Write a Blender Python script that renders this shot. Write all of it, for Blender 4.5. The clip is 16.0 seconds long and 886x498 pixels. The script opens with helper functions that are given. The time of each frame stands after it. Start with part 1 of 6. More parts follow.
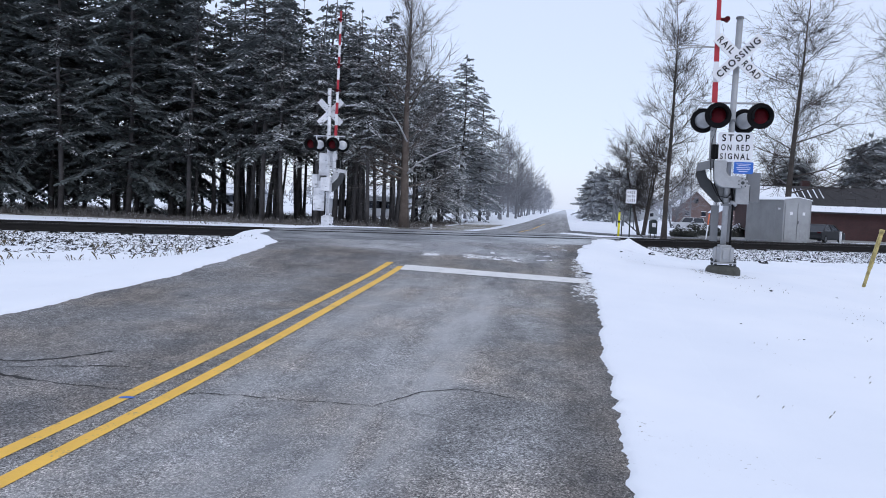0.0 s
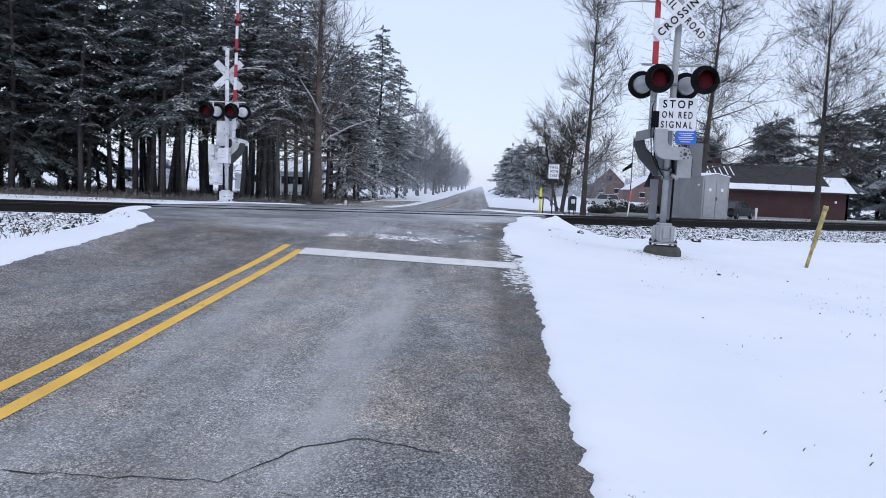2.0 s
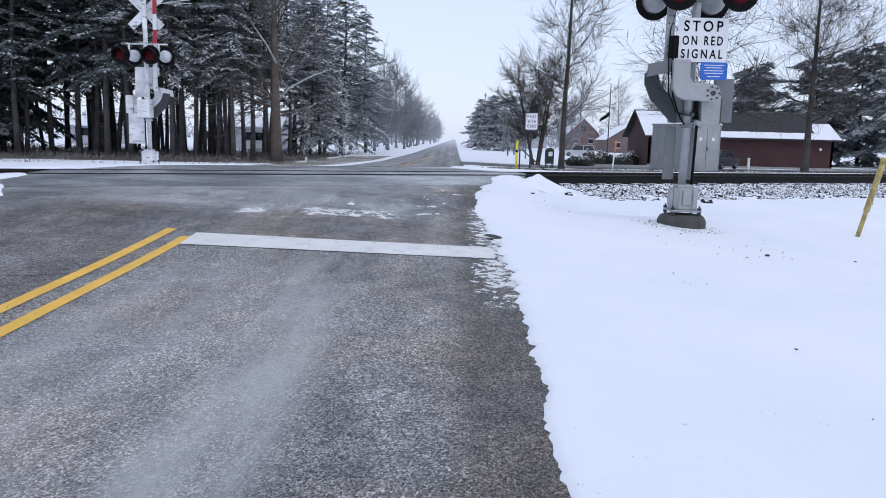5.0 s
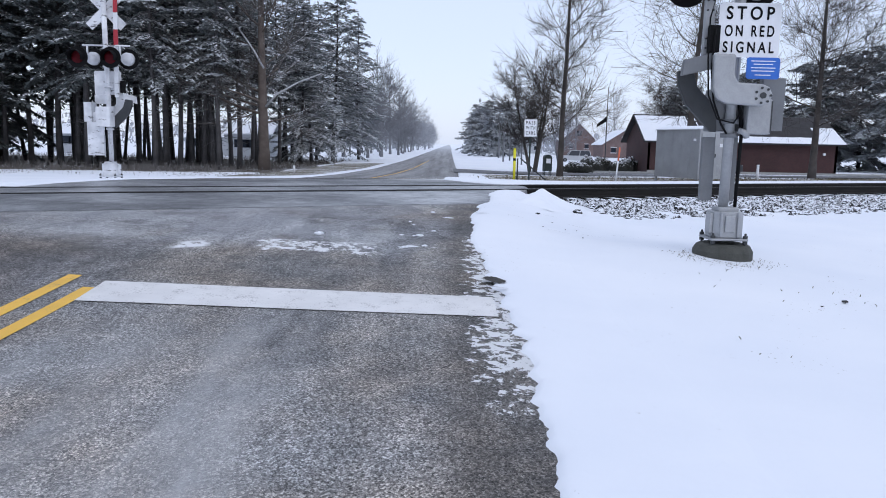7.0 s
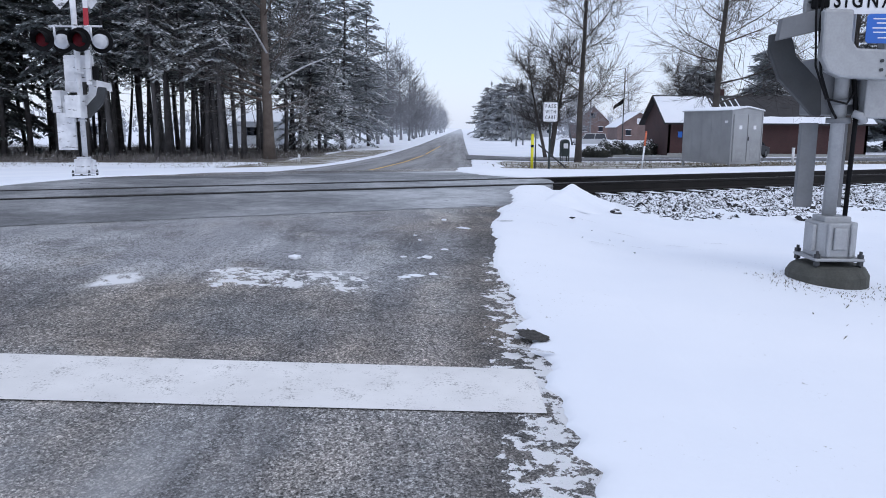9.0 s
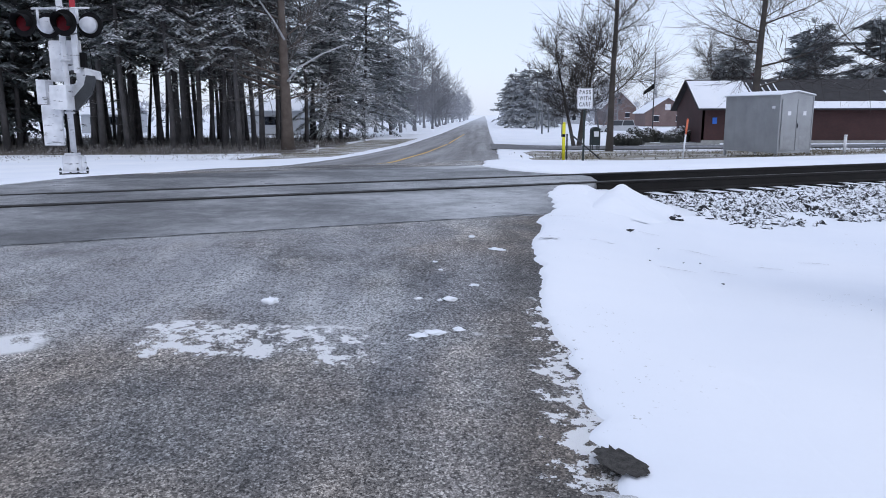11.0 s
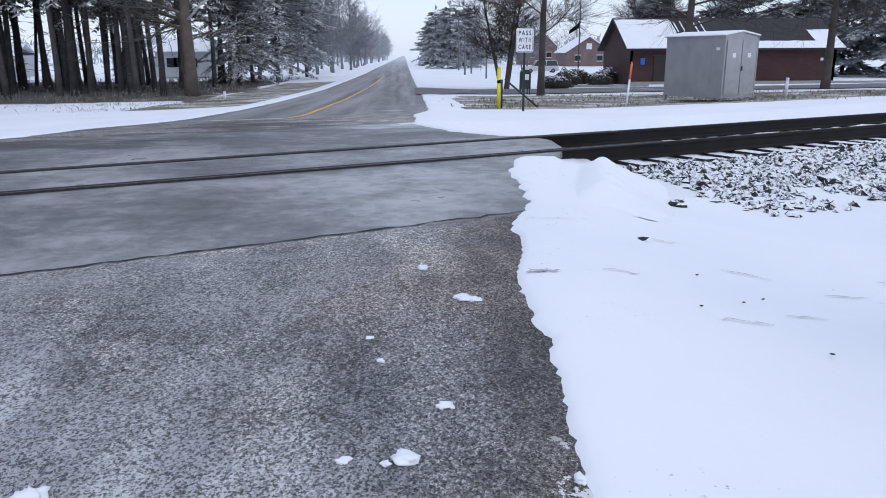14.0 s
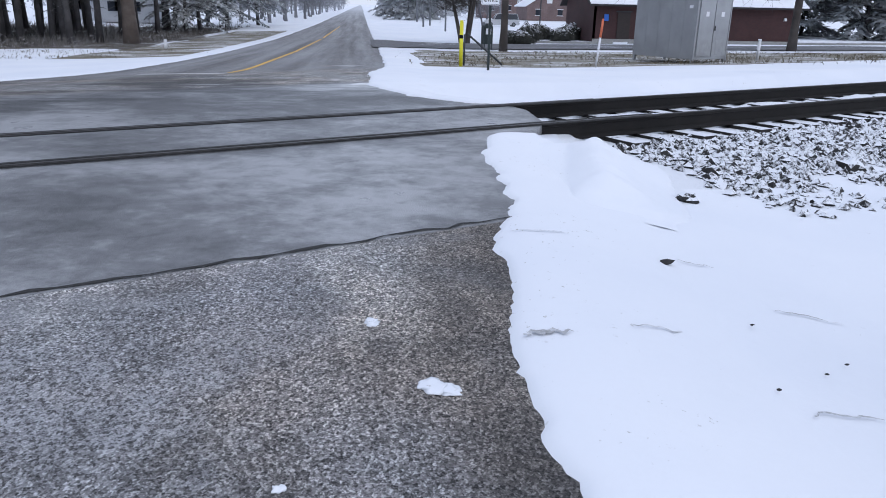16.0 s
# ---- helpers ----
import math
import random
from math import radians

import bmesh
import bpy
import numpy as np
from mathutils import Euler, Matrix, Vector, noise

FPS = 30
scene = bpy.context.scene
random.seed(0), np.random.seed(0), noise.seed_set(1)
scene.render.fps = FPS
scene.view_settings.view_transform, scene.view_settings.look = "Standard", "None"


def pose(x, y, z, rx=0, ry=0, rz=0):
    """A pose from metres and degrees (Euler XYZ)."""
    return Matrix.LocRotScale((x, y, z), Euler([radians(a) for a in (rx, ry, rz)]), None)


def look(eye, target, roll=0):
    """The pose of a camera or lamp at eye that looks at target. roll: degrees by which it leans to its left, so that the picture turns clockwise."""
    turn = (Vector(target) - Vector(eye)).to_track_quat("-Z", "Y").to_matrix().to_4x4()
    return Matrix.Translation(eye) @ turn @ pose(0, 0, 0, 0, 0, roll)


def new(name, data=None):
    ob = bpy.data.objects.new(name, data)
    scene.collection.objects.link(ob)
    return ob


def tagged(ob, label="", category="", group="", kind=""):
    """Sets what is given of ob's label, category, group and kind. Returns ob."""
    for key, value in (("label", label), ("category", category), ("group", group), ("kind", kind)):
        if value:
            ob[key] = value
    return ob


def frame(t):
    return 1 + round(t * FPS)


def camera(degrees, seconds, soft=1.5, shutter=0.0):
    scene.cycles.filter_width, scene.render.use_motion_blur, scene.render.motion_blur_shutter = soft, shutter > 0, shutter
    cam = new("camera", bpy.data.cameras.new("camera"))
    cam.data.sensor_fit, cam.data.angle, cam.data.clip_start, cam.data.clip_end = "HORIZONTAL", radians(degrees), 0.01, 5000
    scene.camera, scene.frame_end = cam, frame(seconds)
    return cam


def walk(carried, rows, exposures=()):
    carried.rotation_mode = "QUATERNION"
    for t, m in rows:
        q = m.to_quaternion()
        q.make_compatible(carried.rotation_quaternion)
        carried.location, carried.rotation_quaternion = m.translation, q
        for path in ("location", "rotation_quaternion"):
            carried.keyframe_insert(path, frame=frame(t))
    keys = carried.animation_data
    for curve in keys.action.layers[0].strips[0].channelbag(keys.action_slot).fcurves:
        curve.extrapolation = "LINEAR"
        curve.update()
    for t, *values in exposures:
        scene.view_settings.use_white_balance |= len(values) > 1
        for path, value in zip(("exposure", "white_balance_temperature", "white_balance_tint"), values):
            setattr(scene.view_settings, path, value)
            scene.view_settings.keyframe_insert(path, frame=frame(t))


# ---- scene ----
cam = camera(61.9, 16.0, soft=0.95)
PATH = [
    (0, (0.178, 1.642, 1.415), (-0.143, 3.613, 1.295), 2.3),
    (0.5, (0.071, 2.12, 1.419), (-0.198, 4.098, 1.302), 2.1),
    (1, (0.105, 2.652, 1.411), (-0.095, 4.638, 1.286), 2.2),
    (1.5, (0.042, 3.087, 1.363), (-0.093, 5.077, 1.217), 2.4),
    (2, (0.015, 3.634, 1.354), (-0.082, 5.624, 1.18), 2.5),
    (2.5, (0.036, 4.17, 1.377), (-0.045, 6.158, 1.173), 2.4),
    (3, (-0.034, 4.748, 1.375), (-0.104, 6.733, 1.14), 2.1),
    (3.5, (0.033, 5.299, 1.364), (-0.026, 7.28, 1.096), 1.9),
    (4, (0.055, 5.805, 1.354), (0.013, 7.783, 1.062), 2.0),
    (4.2, (0.066, 6.046, 1.348), (0.029, 8.024, 1.049), 1.9),
    (6.3, (0.243, 8.329, 1.443), (0.23, 10.308, 1.154), 1.2),
    (6.5, (0.231, 8.502, 1.445), (0.216, 10.481, 1.156), 1.1),
    (7, (0.19, 9.005, 1.48), (0.178, 10.985, 1.199), 1.2),
    (7.5, (0.245, 9.517, 1.496), (0.23, 11.497, 1.215), 1.2),
    (8, (0.179, 10.028, 1.471), (0.152, 12.007, 1.182), 1.0),
    (8.2, (0.146, 10.268, 1.505), (0.11, 12.245, 1.21), 0.8),
    (10.3, (0.178, 12.322, 1.581), (0.125, 14.291, 1.233), -0.1),
    (10.5, (0.169, 12.49, 1.587), (0.105, 14.459, 1.24), -0.2),
    (11, (0.077, 13.005, 1.611), (-0.033, 14.97, 1.256), -0.1),
    (11.5, (0.081, 13.428, 1.61), (-0.073, 15.388, 1.243), -0.0),
    (12, (0.11, 13.875, 1.656), (-0.05, 15.828, 1.258), 0.1),
    (12.5, (0.019, 14.339, 1.676), (-0.096, 16.288, 1.241), 0.1),
    (13, (0.004, 14.738, 1.661), (-0.041, 16.682, 1.197), -0.0),
    (13.5, (-0.005, 15.167, 1.708), (0.025, 17.107, 1.22), -0.2),
    (14, (-0.131, 15.589, 1.746), (-0.035, 17.521, 1.238), -0.3),
    (14.5, (-0.111, 15.956, 1.709), (0.037, 17.878, 1.178), -0.3),
    (15, (-0.015, 16.369, 1.742), (0.179, 18.278, 1.177), 0.0),
    (15.5, (-0.049, 16.759, 1.724), (0.167, 18.655, 1.126), 0.6),
    (16, (-0.067, 17.096, 1.754), (0.145, 18.984, 1.13), 1.2),
]
walk(cam, [(t, look(eye, target, roll)) for t, eye, target, roll in PATH])

# ---- world, sun ----
world = bpy.data.worlds.new("overcast_sky")
scene.world = world
world.use_nodes = True
wn, wl = world.node_tree.nodes, world.node_tree.links
wn.clear()
sky = wn.new("ShaderNodeTexSky")
sky.sky_type = "NISHITA"
sky.sun_disc = False
sky.sun_elevation = radians(32)
sky.sun_rotation = radians(150)
sky_gain = wn.new("ShaderNodeBackground")
sky_gain.inputs["Strength"].default_value = 0.03
cloud = wn.new("ShaderNodeBackground")
cloud.inputs["Color"].default_value = (0.64, 0.717, 0.918, 1)
cloud.inputs["Strength"].default_value = 0.96
both = wn.new("ShaderNodeAddShader")
wout = wn.new("ShaderNodeOutputWorld")
wl.new(sky.outputs[0], sky_gain.inputs["Color"])
wl.new(sky_gain.outputs[0], both.inputs[0])
wl.new(cloud.outputs[0], both.inputs[1])
wl.new(both.outputs[0], wout.inputs["Surface"])
sun = new("sun", bpy.data.lights.new("sun", "SUN"))
sun.data.energy, sun.data.angle, sun.data.color = 0.5, radians(30), (1, 0.98, 0.96)
sun.matrix_world = look((0, 0, 60), (-18, 35, 0))
scene.view_settings.exposure = 0.0


# ---- materials ----
def ramp(nt, src, stops):
    r = nt.nodes.new("ShaderNodeValToRGB")
    el = r.color_ramp.elements
    while len(el) < len(stops):
        el.new(0.5)
    for e, (p, c) in zip(el, stops):
        e.position = p
        e.color = (*c, 1) if len(c) == 3 else c
    nt.links.new(src, r.inputs["Fac"])
    return r.outputs["Color"]


def noise_tex(nt, scale, detail=4, rough=0.6, stretch=None, coord=None):
    n = nt.nodes.new("ShaderNodeTexNoise")
    n.inputs["Scale"].default_value = scale
    n.inputs["Detail"].default_value = detail
    n.inputs["Roughness"].default_value = rough
    src = coord or nt.nodes.new("ShaderNodeNewGeometry").outputs["Position"]
    if stretch:
        m = nt.nodes.new("ShaderNodeMapping")
        m.inputs["Scale"].default_value = stretch
        nt.links.new(src, m.inputs["Vector"])
        src = m.outputs["Vector"]
    nt.links.new(src, n.inputs["Vector"])
    return n.outputs["Fac"]


def mix(nt, fac, a, b):
    m = nt.nodes.new("ShaderNodeMix")
    m.data_type = "RGBA"
    for sock, v in ((m.inputs[0], fac), (m.inputs[6], a), (m.inputs[7], b)):
        if isinstance(v, (int, float)):
            sock.default_value = v
        elif isinstance(v, tuple):
            sock.default_value = (*v, 1)
        else:
            nt.links.new(v, sock)
    return m.outputs[2]


def tinted(nt, fac, col, tint):
    """col multiplied by tint, as far as fac says."""
    m = nt.nodes.new("ShaderNodeMix")
    m.data_type, m.blend_type = "RGBA", "MULTIPLY"
    nt.links.new(fac, m.inputs[0])
    nt.links.new(col, m.inputs[6])
    m.inputs[7].default_value = (*tint, 1)
    return m.outputs[2]


def mth(nt, op, a, b=0.0, clamp=False):
    m = nt.nodes.new("ShaderNodeMath")
    m.operation, m.use_clamp = op, clamp
    for sock, v in zip(m.inputs, (a, b)):
        if isinstance(v, (int, float)):
            sock.default_value = v
        else:
            nt.links.new(v, sock)
    return m.outputs[0]


def band(nt, v, a, b, c, d):
    """1 between b and c, fading to 0 at a and d."""
    up = nt.nodes.new("ShaderNodeMapRange")
    dn = nt.nodes.new("ShaderNodeMapRange")
    for m, lo, hi in ((up, a, b), (dn, d, c)):
        m.interpolation_type = "SMOOTHSTEP"
        m.inputs["From Min"].default_value, m.inputs["From Max"].default_value = lo, hi
        nt.links.new(v, m.inputs["Value"])
    return mth(nt, "MULTIPLY", up.outputs[0], dn.outputs[0])


def base_mat(name, rough=0.7, metal=0.0):
    m = bpy.data.materials.new(name)
    m.use_nodes = True
    b = m.node_tree.nodes["Principled BSDF"]
    b.inputs["Roughness"].default_value = rough
    b.inputs["Metallic"].default_value = metal
    return m, m.node_tree, b


def bump(nt, b, height, strength, dist):
    n = nt.nodes.new("ShaderNodeBump")
    n.inputs["Strength"].default_value = strength
    n.inputs["Distance"].default_value = dist
    nt.links.new(height, n.inputs["Height"])
    nt.links.new(n.outputs[0], b.inputs["Normal"])


def simple(name, col, rough=0.6, metal=0.0, vary=0.18, scale=6.0, fine=60.0, bmp=0.0, dist=0.01, emit=None):
    """Plain surface with two scales of variation."""
    m, nt, b = base_mat(name, rough, metal)
    tc = nt.nodes.new("ShaderNodeTexCoord").outputs["Object"]
    big = noise_tex(nt, scale, 3, 0.6, coord=tc)
    small = noise_tex(nt, fine, 3, 0.7, coord=tc)
    f = mth(nt, "ADD", mth(nt, "MULTIPLY", big, 0.6), mth(nt, "MULTIPLY", small, 0.4))
    lo = tuple(max(0, c * (1 - 1.6 * vary)) for c in col)
    hi = tuple(min(1, c * (1 + 1.4 * vary)) for c in col)
    nt.links.new(ramp(nt, f, [(0.3, lo), (0.7, hi)]), b.inputs["Base Color"])
    if bmp:
        bump(nt, b, small, bmp, dist)
    if emit:
        b.inputs["Emission Color"].default_value = (*emit[0], 1)
        b.inputs["Emission Strength"].default_value = emit[1]
    return m


def dusted(name, col, amount, col2=None, scale=9.0, rough=0.85, snow=(0.8, 0.82, 0.86), low=0.0, high=0.9):
    """Surface with snow caught on what faces up."""
    m, nt, b = base_mat(name, rough)
    geo = nt.nodes.new("ShaderNodeNewGeometry")
    sep = nt.nodes.new("ShaderNodeSeparateXYZ")
    nt.links.new(geo.outputs["Normal"], sep.inputs[0])
    n = noise_tex(nt, scale, 4, 0.7)
    up = nt.nodes.new("ShaderNodeMapRange")
    up.inputs["From Min"].default_value, up.inputs["From Max"].default_value = low, high
    nt.links.new(sep.outputs["Z"], up.inputs["Value"])
    f = mth(nt, "ADD", mth(nt, "MULTIPLY", up.outputs[0], 0.7), mth(nt, "SUBTRACT", n, 0.5))
    f = mth(nt, "ADD", f, amount - 0.5)
    mask = ramp(nt, f, [(0.32, (0, 0, 0)), (0.5, (1, 1, 1))])
    v = ramp(nt, noise_tex(nt, scale * 0.35, 3), [(0.3, col), (0.7, col2 or tuple(c * 1.5 for c in col))])
    nt.links.new(mix(nt, mask, v, snow), b.inputs["Base Color"])
    return m


def snow_mat():
    m, nt, b = base_mat("snow", 0.75)
    big = noise_tex(nt, 0.35, 4, 0.55)
    mid = noise_tex(nt, 2.2, 4, 0.6)
    fine = noise_tex(nt, 55, 3, 0.7)
    c = ramp(nt, big, [(0.3, (0.79, 0.82, 0.88)), (0.7, (0.88, 0.895, 0.93))])
    # grass tips and grit showing through the thin snow
    speck = mth(nt, "MULTIPLY", ramp(nt, noise_tex(nt, 22, 3, 0.75), [(0.655, (0, 0, 0)), (0.70, (1, 1, 1))]),
                ramp(nt, noise_tex(nt, 0.8, 3, 0.6), [(0.53, (0, 0, 0)), (0.66, (1, 1, 1))]))
    nt.links.new(mix(nt, speck, c, (0.30, 0.28, 0.24)), b.inputs["Base Color"])
    h = mth(nt, "ADD", mth(nt, "MULTIPLY", mid, 1.0), mth(nt, "MULTIPLY", fine, 0.12))
    bump(nt, b, h, 0.22, 0.05)
    b.inputs["Subsurface Weight"].default_value = 0.0
    return m


def thin_snow_mat(name, cover, soil, soil2, scale=1.6):
    """Snow thinning out over grass, soil or leaf litter."""
    m, nt, b = base_mat(name, 0.85)
    n1 = noise_tex(nt, scale, 5, 0.65, stretch=(0.35, 1, 1))
    n2 = noise_tex(nt, scale * 9, 4, 0.75)
    f = mth(nt, "ADD", mth(nt, "MULTIPLY", n1, 0.6), mth(nt, "MULTIPLY", n2, 0.4))
    mask = ramp(nt, mth(nt, "ADD", f, cover - 0.5), [(0.45, (0, 0, 0)), (0.57, (1, 1, 1))])
    g = ramp(nt, noise_tex(nt, 20, 4, 0.7), [(0.3, soil), (0.7, soil2)])
    nt.links.new(mix(nt, mask, g, (0.84, 0.86, 0.9)), b.inputs["Base Color"])
    bump(nt, b, n2, 0.5, 0.05)
    return m


def asphalt_mat():
    m, nt, b = base_mat("asphalt", 0.7)
    geo = nt.nodes.new("ShaderNodeNewGeometry").outputs["Position"]
    sep = nt.nodes.new("ShaderNodeSeparateXYZ")
    nt.links.new(geo, sep.inputs[0])
    X, Y = sep.outputs["X"], sep.outputs["Y"]
    s = mth(nt, "SUBTRACT", mth(nt, "SUBTRACT", Y, 25.0), mth(nt, "MULTIPLY", X, 0.475))
    # aggregate
    agg = nt.nodes.new("ShaderNodeTexVoronoi")
    agg.inputs["Scale"].default_value = 150
    nt.links.new(geo, agg.inputs["Vector"])
    agg2 = nt.nodes.new("ShaderNodeTexVoronoi")
    agg2.inputs["Scale"].default_value = 84
    nt.links.new(geo, agg2.inputs["Vector"])
    grains = mth(nt, "ADD", mth(nt, "MULTIPLY", agg.outputs["Color"], 0.5), mth(nt, "MULTIPLY", agg2.outputs["Color"], 0.5))
    stone = ramp(nt, grains, [(0.2, (0.04, 0.038, 0.036)), (0.42, (0.19, 0.181, 0.172)), (0.62, (0.38, 0.363, 0.345)), (0.8, (0.78, 0.76, 0.73))])
    rough_stone = ramp(nt, grains, [(0.2, (0.03, 0.028, 0.027)), (0.42, (0.19, 0.181, 0.172)), (0.62, (0.41, 0.392, 0.372)), (0.8, (0.88, 0.86, 0.82))])
    coarse = band(nt, Y, 15.5, 18.0, 40, 50)
    stone = mix(nt, coarse, stone, rough_stone)
    brown = ramp(nt, noise_tex(nt, 0.8, 4, 0.6), [(0.42, (0.96, 1.0, 1.05)), (0.66, (1.07, 1.0, 0.93))])
    tint = nt.nodes.new("ShaderNodeMix")
    tint.data_type, tint.blend_type = "RGBA", "MULTIPLY"
    tint.inputs[0].default_value = 1.0
    nt.links.new(stone, tint.inputs[6])
    nt.links.new(brown, tint.inputs[7])
    stone = tint.outputs[2]
    pale = noise_tex(nt, 0.9, 5, 0.65, stretch=(1.2, 0.35, 1))
    mott = mth(nt, "ADD", mth(nt, "MULTIPLY", pale, 0.55), mth(nt, "MULTIPLY", noise_tex(nt, 3.2, 6, 0.72), 0.45))
    tone = ramp(nt, mott, [(0.36, (0.50, 0.50, 0.51)), (0.5, (0.97, 0.96, 0.95)), (0.63, (1.48, 1.48, 1.50))])
    mul = nt.nodes.new("ShaderNodeMix")
    mul.data_type, mul.blend_type = "RGBA", "MULTIPLY"
    mul.inputs[0].default_value = 1.0
    nt.links.new(stone, mul.inputs[6])
    nt.links.new(tone, mul.inputs[7])
    col = mul.outputs[2]
    # dark left lane and gritty right margin
    left = band(nt, X, -40, -30, -3.3, -2.6)
    col = tinted(nt, left, col, (0.76, 0.75, 0.75))
    margin = mth(nt, "MULTIPLY", band(nt, X, 0.0, 0.35, 3, 4), band(nt, s, -60, -50, -3.94, -3.84))
    col = tinted(nt, margin, col, (0.60, 0.585, 0.57))
    # damp dark wheel streak
    damp = mth(nt, "MULTIPLY", band(nt, mth(nt, "ADD", X, mth(nt, "MULTIPLY", noise_tex(nt, 2.2, 4, 0.7), 0.3)), -0.42, -0.30, -0.12, 0.05), band(nt, Y, 15.4, 16.8, 18.4, 19.0))
    col = tinted(nt, damp, col, (0.60, 0.61, 0.64))
    # dry pale wheel paths, dusted with blown snow
    streak = noise_tex(nt, 1.1, 6, 0.7, stretch=(1.6, 0.3, 1))
    wob = mth(nt, "ADD", X, mth(nt, "MULTIPLY", mth(nt, "SUBTRACT", noise_tex(nt, 0.25, 2), 0.5), 0.6))
    paths = mth(nt, "ADD", mth(nt, "ADD", band(nt, wob, -1.55, -1.15, -0.85, -0.5), mth(nt, "MULTIPLY", band(nt, wob, -2.9, -2.3, -1.7, -1.3), 0.65)),
                mth(nt, "MULTIPLY", band(nt, wob, -5.2, -4.6, -4.3, -3.7), 0.2))
    dust = mth(nt, "MULTIPLY", paths, ramp(nt, streak, [(0.34, (0, 0, 0)), (0.62, (1, 1, 1))]))
    dust = mth(nt, "MULTIPLY", dust, band(nt, s, -40, -30, -10.8, -9.3))
    col = mix(nt, mth(nt, "MULTIPLY", dust, 0.75), col, (0.54, 0.543, 0.55))
    # hoar frost caught on the stones before the crossing
    hoar = mth(nt, "MULTIPLY", ramp(nt, noise_tex(nt, 0.75, 5, 0.68), [(0.38, (0, 0, 0)), (0.53, (1, 1, 1))]), mth(nt, "MULTIPLY", band(nt, X, -6, -3.5, -0.7, 0.1), band(nt, Y, 16.6, 17.3, 19.6, 20.4)))
    caught = ramp(nt, grains, [(0.36, (0.12, 0.12, 0.12)), (0.60, (1, 1, 1))])
    col = mix(nt, mth(nt, "MULTIPLY", mth(nt, "MULTIPLY", hoar, caught), 0.9), col, (0.68, 0.69, 0.71))
    edge_n = noise_tex(nt, 3.0, 5, 0.7)
    # crossing surface: finer, darker, wet, in bands along the track
    tb = mth(nt, "ADD", mth(nt, "MULTIPLY", noise_tex(nt, 0.6, 7, 0.66, stretch=(0.8, 0.9, 1)), 0.7), mth(nt, "MULTIPLY", noise_tex(nt, 4.0, 6, 0.74), 0.3))
    smooth_mask = band(nt, mth(nt, "ADD", s, mth(nt, "MULTIPLY", edge_n, 0.08)), -3.92, -3.88, 4.6, 5.6)
    fine = ramp(nt, noise_tex(nt, 130, 3, 0.7), [(0.34, (0.06, 0.061, 0.064)), (0.66, (0.27, 0.274, 0.283))])
    wetcol = ramp(nt, tb, [(0.42, (0.045, 0.046, 0.049)), (0.5, (0.18, 0.183, 0.19)), (0.59, (0.50, 0.505, 0.52))])
    cross = mix(nt, 0.58, fine, wetcol)
    col = mix(nt, smooth_mask, col, cross)
    pre = band(nt, s, -10.5, -8, -4.04, -3.89)
    wetp = ramp(nt, noise_tex(nt, 0.55, 5, 0.62, stretch=(1.7, 0.6, 1)), [(0.48, (0, 0, 0)), (0.56, (1, 1, 1))])
    col = tinted(nt, mth(nt, "MULTIPLY", pre, wetp), col, (0.70, 0.70, 0.72))
    col = tinted(nt, band(nt, Y, 15.1, 15.5, 16.2, 16.7), col, (0.82, 0.81, 0.80))
    # pale patchy sheen just before the seam, painted into the colour
    sheenp = ramp(nt, noise_tex(nt, 0.7, 6, 0.7, stretch=(0.7, 1.3, 1)), [(0.44, (0, 0, 0)), (0.60, (1, 1, 1))])
    near_seam = band(nt, s, -5.2, -4.4, -4.04, -3.92)
    col = mix(nt, mth(nt, "MULTIPLY", mth(nt, "MULTIPLY", near_seam, sheenp), 0.5), col, (0.42, 0.43, 0.45))
    # dark joint before the crossing and wet dark blotches
    blot = ramp(nt, noise_tex(nt, 1.0, 5, 0.62, stretch=(0.45, 1.5, 1)), [(0.50, (0, 0, 0)), (0.56, (1, 1, 1))])
    col = mix(nt, mth(nt, "MULTIPLY", blot, mth(nt, "MULTIPLY", band(nt, s, 1.5, 2.5, 7, 12), 0.7)), col, (0.035, 0.035, 0.037))
    # worn snow left where an old line was, in ragged flakes
    flake = noise_tex(nt, 4.2, 10, 0.78)
    line_y = mth(nt, "ADD", Y, mth(nt, "MULTIPLY", X, 0.0))
    oldline = mth(nt, "MULTIPLY", band(nt, line_y, 16.62, 16.9, 17.26, 17.33), band(nt, X, -2.05, -1.8, -1.0, 0.2))
    f1 = ramp(nt, mth(nt, "ADD", mth(nt, "ADD", mth(nt, "MULTIPLY", flake, 0.6), mth(nt, "MULTIPLY", noise_tex(nt, 11, 5, 0.75), 0.4)), mth(nt, "MULTIPLY", oldline, 0.125)), [(0.605, (0, 0, 0)), (0.63, (1, 1, 1))])
    f1 = mth(nt, "MULTIPLY", f1, mth(nt, "MULTIPLY", oldline, 3.0, True), True)
    f2 = mth(nt, "MULTIPLY", ramp(nt, mth(nt, "ADD", flake, 0.16), [(0.57, (0, 0, 0)), (0.62, (1, 1, 1))]),
             mth(nt, "MULTIPLY", band(nt, mth(nt, "SUBTRACT", Y, mth(nt, "MULTIPLY", X, 0.55)), 17.98, 18.06, 18.32, 18.43), band(nt, X, -2.74, -2.62, -2.42, -2.32)))
    edge_mask = mth(nt, "MULTIPLY", band(nt, X, 0.22, 0.55, 3.0, 4.0), band(nt, Y, 12.3, 13.8, 17.4, 18.4))
